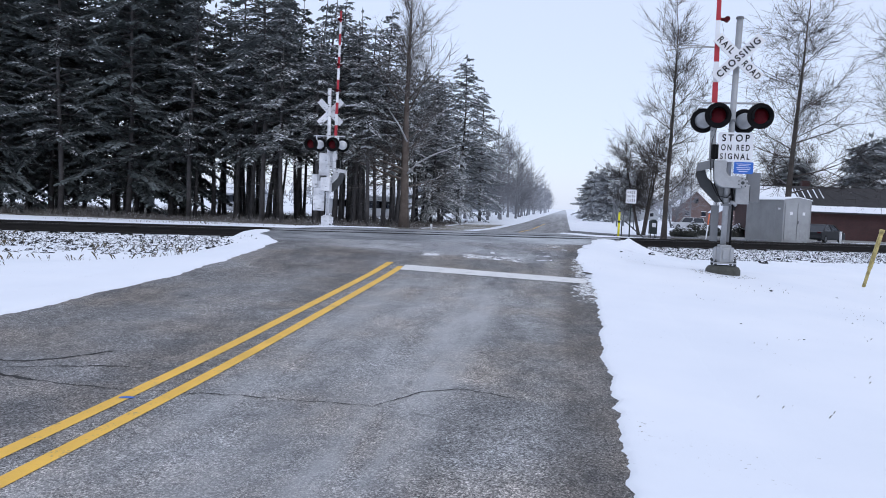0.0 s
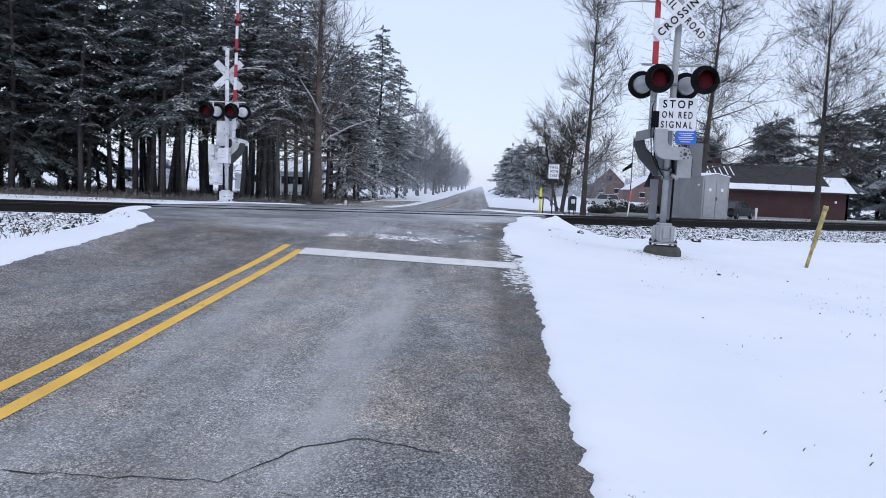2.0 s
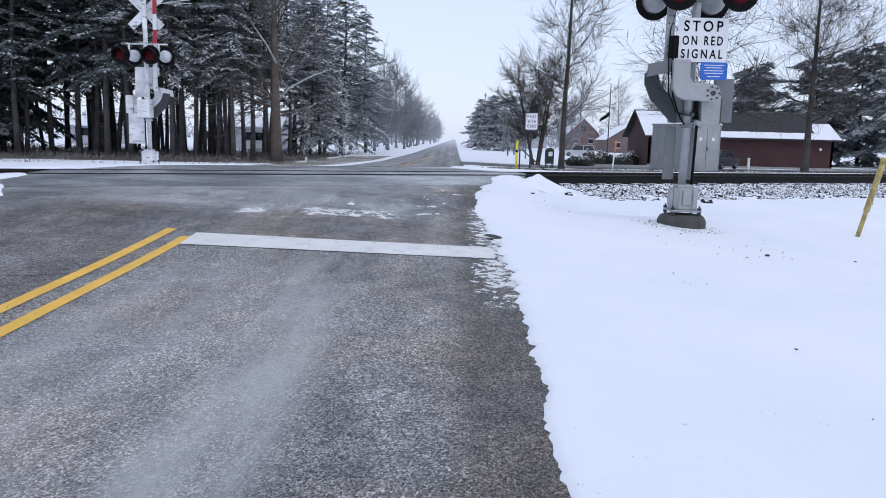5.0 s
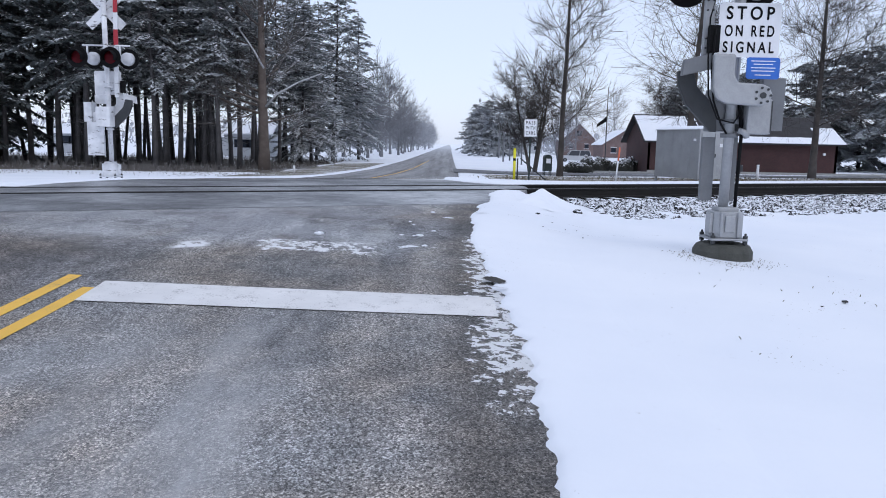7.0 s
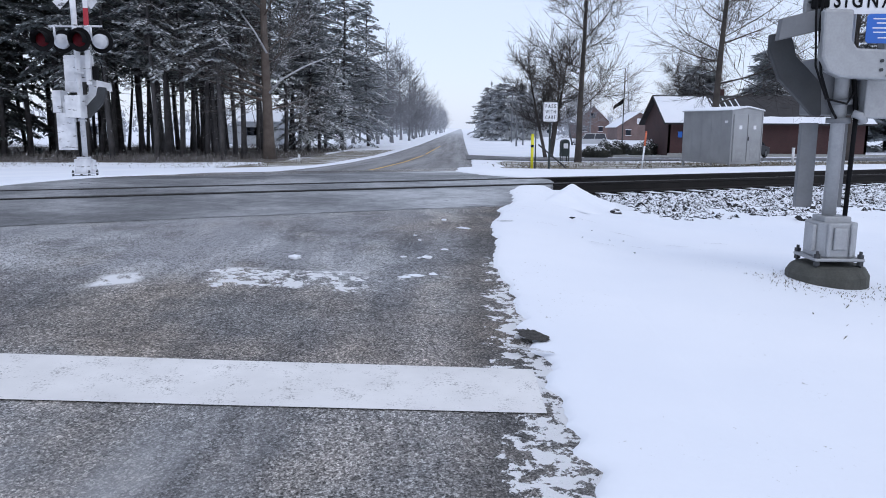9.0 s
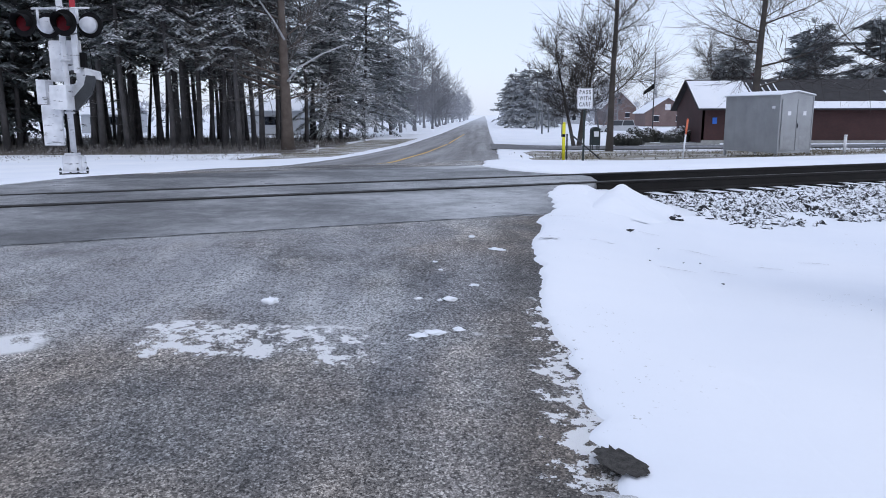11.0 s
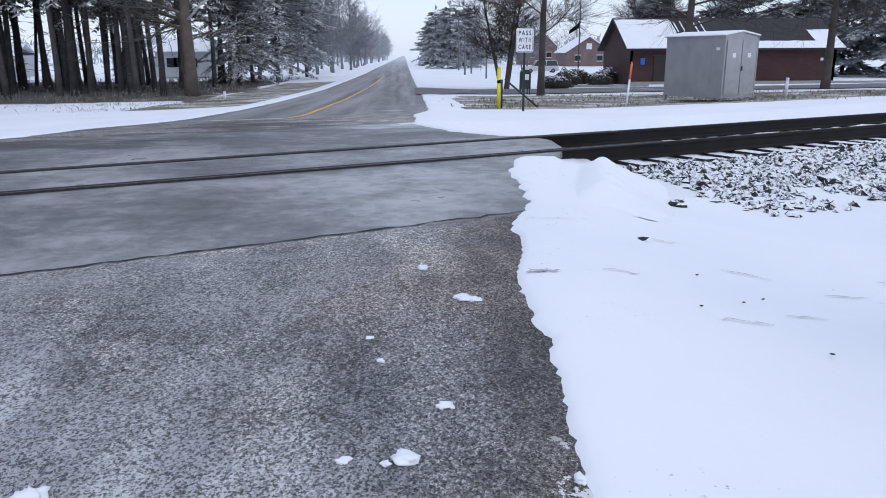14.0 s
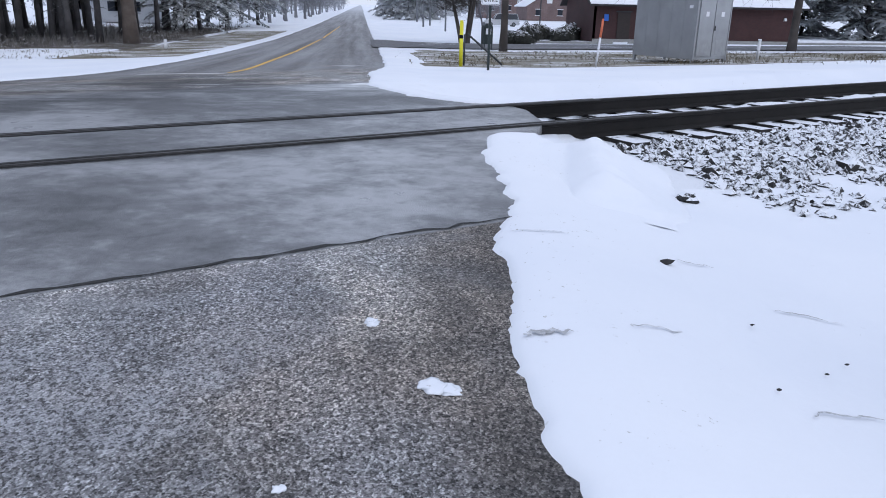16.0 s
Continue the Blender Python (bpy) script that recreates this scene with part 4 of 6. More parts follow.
    for text, a, u, w in (("RAIL", 44, -0.36, 0.40), ("ROAD", 44, 0.36, 0.44), ("CROSSING", -44, 0.0, 1.06)):
        turn = Matrix.Rotation(radians(a), 4, "Y")
        p = Vector((0.02, yb - (0.014 if a < 0 else 0.012), 4.56)) + turn.to_3x3() @ Vector((u, 0, 0))
        if sign:
            lettering(text, 0.19, w, p, turn @ up, M_BLACK, cross, gap=1.3)
    bk = Mesher()
    for a in (-44, 44):
        bk.box((0.02, yb + 0.008 + (0.004 if a > 0 else 0), 4.56), (1.22, 0.004, 0.229), Matrix.Rotation(radians(a), 3, "Y"))
    part("crossbuck_back", bk, plate_mat, cross)
    # lamps on their cross arm
    tubepart("cross_arm", [(-0.62, 0.0, 3.66), (0.6, 0.0, 3.66)], 0.022, body, t, "thin silver cross arm")
    for x in (-0.36, 0.48):
        tubepart("lamp_bracket", [(x, 0, 3.66), (x, 0, 3.36)], 0.025, body, t)
    for x in front:
        lamp(t, x, 3.36, -1, body)
    for x in rear:
        lamp(t, x, 3.33, 1, body)
    # instruction sign
    s = Mesher()
    s.prism([(-0.29 + 0.03, 2.44), (0.41 - 0.03, 2.44), (0.41, 2.47), (0.41, 3.01), (0.38, 3.04), (-0.26, 3.04), (-0.29, 3.01), (-0.29, 2.47)], -0.172, -0.166)
    sg = part("sign_panel", s, M_WHITE, t, "white sign reading STOP ON RED SIGNAL")
    s2 = Mesher()
    s2.box((0.06, -0.162, 2.74), (0.68, 0.004, 0.58))
    part("sign_back", s2, plate_mat, sg)
    if sign:
        lettering("STOP", 0.20, 0.54, (0.06, -0.176, 2.92), up, M_BLACK, sg)
        lettering("ON RED", 0.17, 0.56, (0.06, -0.176, 2.725), up, M_BLACK, sg)
        lettering("SIGNAL", 0.17, 0.58, (0.06, -0.176, 2.545), up, M_BLACK, sg)
    e = Mesher()
    e.prism([(0.07, 2.20), (0.41, 2.20), (0.43, 2.22), (0.43, 2.42), (0.41, 2.44), (0.07, 2.44), (0.05, 2.42), (0.05, 2.22)], -0.19, -0.184)
    bl = part("notice_plate", e, M_BLUE if sign else plate_mat, t, "small blue emergency notice plate" if sign else "back of a small notice plate")
    for z, w in ((2.40, 0.28), (2.365, 0.22), (2.325, 0.28), (2.29, 0.26), (2.245, 0.18)):
        if sign:
            boxpart("writing_bar", (0.24, -0.1915, z), (w, 0.002, 0.010), M_WHITE, bl, bevel=0)
    # gate arm mechanism
    el = Mesher()
    el.prism([(-0.36, 2.46), (-0.11, 2.46), (-0.11, 2.22), (-0.06, 2.15), (0.20, 2.14), (0.29, 2.11), (0.335, 2.02), (0.30, 1.93), (0.21, 1.89), (-0.18, 1.91), (-0.29, 1.96), (-0.35, 2.08)], -0.30, -0.20)
    elb = part("gate_arm_bracket", el, body, t, "curved silver gate arm bracket", bevel=0.02)
    for k in range(8):
        w = 2 * math.pi * k / 7
        rr = 0.085 if k < 7 else 0.0
        hub = Mesher()
        disc(hub, (0.22 + rr * math.cos(w), -0.315, 2.01 + rr * math.sin(w)), 0.014 if k < 7 else 0.035, 0.016, 1, 10)
        part("bolt", hub, M_DKGREY, elb)
    cr = Mesher()
    cr.prism([(-0.66, 2.40), (-0.34, 2.48), (-0.34, 2.30), (-0.68, 2.22)], -0.20, -0.12)
    part("bracket_plate", cr, trim, t, "grey bolted bracket plate", bevel=0.008)
    dk = Mesher()
    dk.prism([(-0.65, 2.30), (-0.48, 2.32), (-0.42, 2.12), (-0.18, 1.88), (-0.16, 1.60), (-0.23, 1.60), (-0.55, 1.92), (-0.65, 2.15)], 0.02, 0.10)
    part("rear_bracket", dk, M_DKGREY, t, "dark curved rear bracket", bevel=0.012)
    boxpart("mechanism_case", (-0.02, 0.22, 1.86), (0.36, 0.34, 0.50), trim, t, "grey gate mechanism case", 0.015)
    boxpart("terminal_box", (0.27, -0.02, 1.78), (0.28, 0.22, 0.40), body, t, "pale grey terminal box", 0.012)
    boxpart("box_door_seam", (0.405, -0.06, 1.78), (0.014, 0.15, 0.36), M_DKGREY, t, bevel=0)
    if sign:
        boxpart("counterweight", (0.54, 0.22, 1.94), (0.27, 0.10, 0.62), trim, t, "grey steel counterweight slab", 0.006)
    if sign:
        boxpart("counterweight", (-0.20, 0.16, 1.16), (0.15, 0.06, 0.76), trim, t, "grey hanging weight plate", 0.006)
        boxpart("counterweight", (0.10, 0.18, 1.16), (0.10, 0.06, 0.76), trim, t, "grey hanging weight plate", 0.006)
    else:
        boxpart("counterweight", (0.29, 0.12, 1.30), (0.42, 0.07, 0.84), plate_mat, t, "snow-plastered hanging weight plate", 0.006)
        boxpart("counterweight", (0.47, 0.0, 1.98), (0.2, 0.3, 0.5), trim, t, "grey steel counterweight slab", 0.006)
    boxpart("junction_box", (-0.33, -0.15, 2.64), (0.12, 0.09, 0.30), M_BLACK, t, "black junction box", 0.01)
    root = boxpart("arm_root", (arm_x + 0.005, -0.07, 2.86), (0.115, 0.06, 0.98), body, t, "bolted silver arm root", 0.006)
    for k in range(9):
        for dx in (-0.032, 0.032):
            if k in (0, 1, 2, 5, 6):
                tubepart("bolt", [(arm_x + 0.005 + dx, -0.098, 2.44 + k * 0.105), (arm_x + 0.005 + dx, -0.116, 2.44 + k * 0.105)], 0.011, M_DKGREY, root, sides=6)
    arm = None
    z, k = 3.23, 1
    while z < 8.1:
        a = Mesher()
        w0, w1 = 0.115 - 0.011 * (z - 2.9), 0.115 - 0.011 * (z - 2.5)
        xc = arm_x - 0.014 * (z - 2.9)
        a.prism([(xc - w0 / 2, z), (xc + w0 / 2, z), (xc - 0.006 + w1 / 2, z + 0.42), (xc - 0.006 - w1 / 2, z + 0.42)], -0.09, -0.05)
        o = part("gate_arm" if arm is None else "stripe", a, M_RED if k % 2 == 0 else M_WHITE, t if arm is None else arm,
                 "raised red and white striped gate arm" if arm is None else "")
        arm = arm or o
        z, k = z + 0.42, k + 1
    for zz in (5.35, 6.3, 7.95):
        g = Mesher()
        g.tube([(-0.36 - 0.014 * (zz - 2.9) + 0.03, -0.07, zz), (-0.40 + 0.16, -0.07, zz)], [0.035, 0.035], 12)
        g.tube([(-0.40 + 0.16, -0.12, zz), (-0.40 + 0.16, -0.02, zz)], [0.055, 0.055], 14)
        part("arm_light", g, M_LENS, arm, "small red arm light")
    for dx, dz in ((-0.95, 0.10), (-1.0, 0.0)):
        tubepart("sway_rod", [(-0.38, -0.07, 4.78), (-0.38 + dx * 0.5, 0.0, 4.80 + dz * 0.4), (-0.38 + dx, 0.15, 4.76 + dz)], 0.011, body, arm, "thin bent steel rod", 6)
    return t


def streaked_mat():
    """White snow plastered on steel, with a few dark bare streaks."""
    m, nt, b = base_mat("snow_streaked_steel", 0.7)
    tc = nt.nodes.new("ShaderNodeTexCoord").outputs["Object"]
    n = noise_tex(nt, 3.2, 4, 0.62, stretch=(0.9, 0.9, 3.6), coord=tc)
    soft = noise_tex(nt, 2.0, 3, 0.6, coord=tc)
    c = ramp(nt, soft, [(0.35, (0.50, 0.51, 0.54)), (0.62, (0.78, 0.79, 0.82))])
    nt.links.new(mix(nt, ramp(nt, n, [(0.60, (0, 0, 0)), (0.65, (1, 1, 1))]), c, (0.13, 0.13, 0.135)), b.inputs["Base Color"])
    return m


M_STREAKED = streaked_mat()
M_SNOWYSTEEL = dusted("snow_plastered_steel", (0.30, 0.31, 0.33), 0.56, (0.50, 0.51, 0.53), 4.5, low=-1.5, high=0.6)
crossing_signal("railroad crossing signal with raised gate on concrete base beside the road", (3.5, 17.85, 0.09), 0, M_GALV, M_SIGNBACK)
crossing_signal("snow-plastered crossing signal with raised gate across the track", (-8.63, 28.3, 0.13), 180, M_STREAKED, M_STREAKED, sign=False, front=(0.47, -0.43), rear=(0.57, -0.26), arm_x=-0.22)


# ---- relay hut and posts ----
def relay_hut():
    h = thing("relay_hut", "aluminium railway relay hut with double doors", "equipment hut", (11.38, 42.55, 0.06), math.degrees(TRACK))
    L, W, H = 2.85, 1.75, 2.30

    def wall(name, label, pts, a, b, axis):
        m = Mesher()
        m.prism(pts, a, b, axis)
        return part(name, m, M_ALU, h, label, bevel=0.004)

    body = Mesher()
    body.prism([(0, 0.10), (W, 0.10), (W, H), (W / 2, H + 0.12), (0, H)], 0.0, L, "y")
    bd = part("body", body, M_ALU, h, "plain riveted aluminium sheet walls")
    for k in range(1, 5):
        boxpart("panel_seam", (-0.004, L * k / 5, 1.2), (0.012, 0.02, 2.15), M_ALU, bd, bevel=0)
    for x in (0.02, W - 0.02):
        boxpart("corner_post", (x, -0.006, 1.16), (0.05, 0.03, 2.3), M_GALV, bd, bevel=0.004)
    for k in (0, 1):
        d = boxpart("door", (0.10 + 0.39 + 0.79 * k, -0.02, 1.18), (0.76, 0.03, 1.95), M_ALU, h, "grey metal door")
        boxpart("notice", (0.10 + 0.39 + 0.79 * k, -0.038, 1.62), (0.16, 0.004, 0.16), M_WHITE, d, "small white notice", 0)
        boxpart("kick_plate", (0.10 + 0.39 + 0.79 * k, -0.037, 0.50), (0.44, 0.004, 0.50), M_GALV, d, "", 0)
        for z in (0.5, 1.2, 1.9):
            boxpart("hinge", (0.12 + 1.53 * k, -0.04, z), (0.03, 0.02, 0.1), M_GALV, d, "", 0)
    boxpart("door_handle", (0.93, -0.055, 1.15), (0.03, 0.04, 0.16), M_DKGREY, h, "dark handle")
    boxpart("notice", (-0.012, 0.28, 1.85), (0.008, 0.16, 0.1), M_WHITE, h, "small white notice", 0)
    r = Mesher()
    r.prism([(-0.06, H - 0.01), (W / 2, H + 0.125), (W + 0.06, H - 0.01), (W + 0.06, H + 0.02), (W / 2, H + 0.16), (-0.06, H + 0.02)], -0.05, L + 0.05, "y")
    rf = part("roof", r, M_GALV, h, "shallow metal roof")
    s = Mesher()
    s.prism([(-0.05, H + 0.022), (W / 2, H + 0.162), (W + 0.05, H + 0.022), (W + 0.04, H + 0.06), (W / 2, H + 0.21), (-0.04, H + 0.06)], -0.04, L + 0.04, "y")
    part("roof_snow", s, M_SNOW, rf, "thin white snow cover")
    for x in (0.05, W - 0.05):
        for y in (0.06, L - 0.06):
            boxpart("foot", (x, y, 0.02), (0.09, 0.09, 0.22), M_GALV, h, "short steel foot", 0.004)
    return h


relay_hut()


def pass_sign():
    z = landz(3.1, 35.3)
    t = thing("road_sign", "white sign reading PASS WITH CARE on dark post", "road sign", (3.07, 35.8, z), -3)
    boxpart("post", (0, 0, 0.85), (0.06, 0.04, 2.2), M_GREEN, t, "dark steel post", 0.006)
    s = Mesher()
    w, a, b, r = 0.23, 1.52, 2.14, 0.03
    s.prism([(-w + r, a), (w - r, a), (w, a + r), (w, b - r), (w - r, b), (-w + r, b), (-w, b - r), (-w, a + r)], -0.034, -0.030)
    p = part("sign_panel", s, M_WHITE, t, "white panel with black letters")
    up = Matrix.Rotation(radians(90), 4, "X")
    for text, zz in (("PASS", 2.01), ("WITH", 1.83), ("CARE", 1.65)):
        lettering(text, 0.165, 0.33, (0, -0.0365, zz), up, M_BLACK, p)
    rim = Mesher()
    for c, sz in (((0, -0.0355, b - 0.02), (2 * w - 0.06, 0.002, 0.008)), ((0, -0.0355, a + 0.02), (2 * w - 0.06, 0.002, 0.008)),
                  ((-w + 0.02, -0.0355, (a + b) / 2), (0.008, 0.002, b - a - 0.06)), ((w - 0.02, -0.0355, (a + b) / 2), (0.008, 0.002, b - a - 0.06))):
        rim.box(c, sz)
    part("border", rim, M_BLACK, p)
    g = thing("guy_anchor", "dark stake with slanting wire guard", "stake", (4.0, 40.6, landz(4.0, 40.6)))
    tubepart("stake", [(-0.95, -0.4, 0), (-0.95, -0.4, 0.95)], 0.03, M_DKGREY, g, sides=8)
    tubepart("wire_guard", [(-0.8, 0.0, 0.95), (0.35, 0.2, 0.02)], 0.03, M_DKGREY, g, sides=8)


pass_sign()


def marker(name, label, x, y, top, lean, parts, group=""):
    """A round marker post in coloured lengths: (from, to, radius, material, part name)."""
    z = landz(x, y)
    t = thing(name, label, "marker post", (x, y, z - 0.05), 0, group)
    for a, b, r, m, n in parts:
        tubepart(n, [(lean * a, 0, a), (lean * b, 0, b)], r, m, t)
    return t


marker("marker_post", "leaning weathered yellow marker post in snow", 6.6, 18.8, 1.3, 0.235,
       [(0, 0.75, 0.035, M_YPOST, "post"), (0.45, 1.22, 0.045, M_YPOST, "sleeve"), (1.22, 1.30, 0.052, M_YPOST, "cap")])
for o in (boxpart("tie_strap", (0.14, -0.045, 0.62), (0.06, 0.02, 0.12), M_YPOST, bpy.data.objects["marker_post"], "faded strap"),):
    pass
marker("pipeline_marker", "bright yellow plastic pipeline marker post", 2.85, 39.4, 1.4, 0.0,
       [(0, 1.30, 0.055, M_YBRIGHT, "post"), (1.30, 1.36, 0.048, M_YBRIGHT, "cap"), (0.85, 0.95, 0.057, M_BLACK, "label_band")])
marker("utility_marker", "white marker post with orange top", 7.1, 39.85, 1.5, 0.08,
       [(0, 0.92, 0.032, M_WHITEP, "post"), (0.92, 1.42, 0.036, M_ORANGE, "orange_top"), (1.42, 1.47, 0.03, M_ORANGE, "cap")])
marker("white_post", "short white wooden post", 15.07, 44.95, 0.8, 0.0, [(0, 0.78, 0.06, M_WHITEP, "post"), (0.78, 0.84, 0.066, M_SNOW, "snow_cap")])
marker("survey_stake", "low pale marker stake beside tree", -9.6, 55.8, 0.5, 0.0, [(0, 0.45, 0.08, M_WHITEP, "post"), (0.45, 0.5, 0.07, M_WHITEP, "cap")])


# ---- marks in the snow ----
# grey that stands for the shade inside footprints
M_DENT_SHADE = thin_snow_mat("footprint_shade", 0.50, (0.36, 0.36, 0.36), (0.55, 0.55, 0.57), 9.0)


def footmark(x, y, length, turn, seed, deep=False):
    """A shallow crescent footprint: a grey ribbon on the snow, coloured as the dent's shade."""
    b = Mesher()
    n = 14
    for i in range(n + 1):
        f = i / n
        u = (f - 0.5) * length
        w = (0.0062 if not deep else 0.026) * math.sin(math.pi * min(1, f * 1.02)) ** 0.6 * (0.5 + 0.7 * abs(noise.noise((i * 0.7, seed, 0)))) + 0.003
        c = 0.07 * length * math.cos((f - 0.5) * 3.0) + 0.03 * noise.noise((i * 0.5, seed, 4))
        for s in (-1, 1):
            px = x + u * math.cos(turn) - (c + s * w) * math.sin(turn)
            py = y + u * math.sin(turn) + (c + s * w) * math.cos(turn)
            e = right_edge(py)
            k = smooth01((px - e - 0.2) / 0.8)
            b.v.append((px, py, (roadz(px, py) + 0.036) * (1 - k) + landz(px, py) * k + 0.012))
    for i in range(n):
        b.f.append((2 * i, 2 * i + 1, 2 * i + 3, 2 * i + 2))
        b.m.append(0)
    o = new("footprint", b.mesh("footprint", M_DENT_SHADE, True, False))
    tagged(o, "shallow footprint in the white snow, its shade a grey ribbon", "footprint", "footprints in the snow", "structure")


for i, (x, y, L, w, deep) in enumerate(((0.68, 19.80, 0.22, 0.1, True), (0.94, 21.10, 0.34, -0.12, False), (1.85, 20.97, 0.22, -0.05, False), (2.24, 20.42, 0.38, -0.1, False), (1.26, 19.89, 0.38, -0.1, False),
                                        (1.77, 19.40, 0.34, 0.2, False), (2.27, 19.67, 0.30, 0.15, False), (2.83, 20.2, 0.30, -0.05, False), (3.4, 20.5, 0.3, -0.1, False), (0.60, 15.55, 0.30, -0.3, True))):
    footmark(x, y, L, w, i * 1.7, deep)


def grit_patch(x, y, rx, ry, turn, seed):
    """Bare dark grit showing through the thin snow."""
    b = Mesher()
    n = 40
    rim = []
    for i in range(n):
        w = 2 * math.pi * i / n
        k = 1 + 0.5 * noise.noise((math.cos(w) * 1.6 + seed, math.sin(w) * 1.6, 0)) + 0.3 * noise.noise((math.cos(w) * 6, math.sin(w) * 6, seed))
        u, v = rx * k * math.cos(w), ry * k * math.sin(w)
        rim.append((x + u * math.cos(turn) - v * math.sin(turn), y + u * math.sin(turn) + v * math.cos(turn)))
    for px, py in rim + [(x, y)]:
        k = smooth01((px - right_edge(py) - 0.2) / 0.8)
        b.v.append((px, py, (roadz(px, py) + 0.036) * (1 - k) + landz(px, py) * k + 0.013))
    for i in range(n):
        b.f.append((i, (i + 1) % n, n))
        b.m.append(0)
    me = b.mesh("grit_patch", simple("dark_grit", (0.07, 0.065, 0.06), 0.95, 0.0, 0.6, 30, 140, 0.9, 0.02), False, False)
    tagged(new("grit_patch", me), "bare dark grit patch in the snow at the road edge", "grit", kind="structure")


grit_patch(0.63, 15.84, 0.16, 0.085, -0.95, 3.0)


def blades(name, label, spots, seed, mat, h0, h1, category="grass"):
    """Loose dry blades standing out of the snow: spots of (x, y, spread, count)."""
    r = random.Random(seed)
    b = Mesher()
    for x, y, sp, n in spots:
        for i in range(n):
            px, py = x + r.gauss(0, sp), y + r.gauss(0, sp)
            if left_edge(py) - 0.3 < px < right_edge(py) + 0.3:
                continue
            w = r.uniform(0, 6.283)
            h = r.uniform(h0, h1)
            z = landz(px, py) - 0.01
            d = Vector((math.cos(w), math.sin(w), 0))
            s = Vector((-d.y, d.x, 0)) * r.uniform(0.003, 0.007)
            p = Vector((px, py, z))
            b.face([p - s, p + s, p + d * h * 0.35 + Vector((0, 0, h * 0.8)) + s * 0.6, p + d * h * 0.8 + Vector((0, 0, h))])
    return tagged(new(name, b.mesh(name, mat, False, False)), label, category, kind="stuff")


M_DRYGRASS = simple("dry_grass", (0.13, 0.11, 0.075), 0.9, 0.0, 0.3)
rg = random.Random(77)
blades("dry_grass", "dry brown grass blades poking through snow", [(rg.uniform(-16, -7), rg.uniform(9, 17), 0.25, 14) for _ in range(60)], 1, M_DRYGRASS, 0.04, 0.16)
blades("dry_grass", "dry trampled grass around the signal's base", [(3.5 + 0.45 * math.cos(a), 17.7 + 0.4 * math.sin(a), 0.13, 60) for a in (2.6, 3.1, 3.7, 4.2, 4.7, 5.3, 6.0)], 2, M_DRYGRASS, 0.008, 0.028)
blades("dry_grass", "sparse grass tips in the snow", [(rg.uniform(2, 8), rg.uniform(8, 17), 0.2, 7) for _ in range(34)], 3, M_DRYGRASS, 0.01, 0.04)
blades("dry_grass", "dry brown grass on the verge beyond the track", [(rg.uniform(2.5, 24), rg.uniform(40, 54), 0.6, 26) for _ in range(110)], 4, M_DRYGRASS, 0.05, 0.14)
blades("dry_grass", "dry brown grass before the pine grove", [(rg.uniform(-34, -8), rg.uniform(46, 60), 0.8, 20) for _ in range(80)], 5, M_DRYGRASS, 0.04, 0.13)


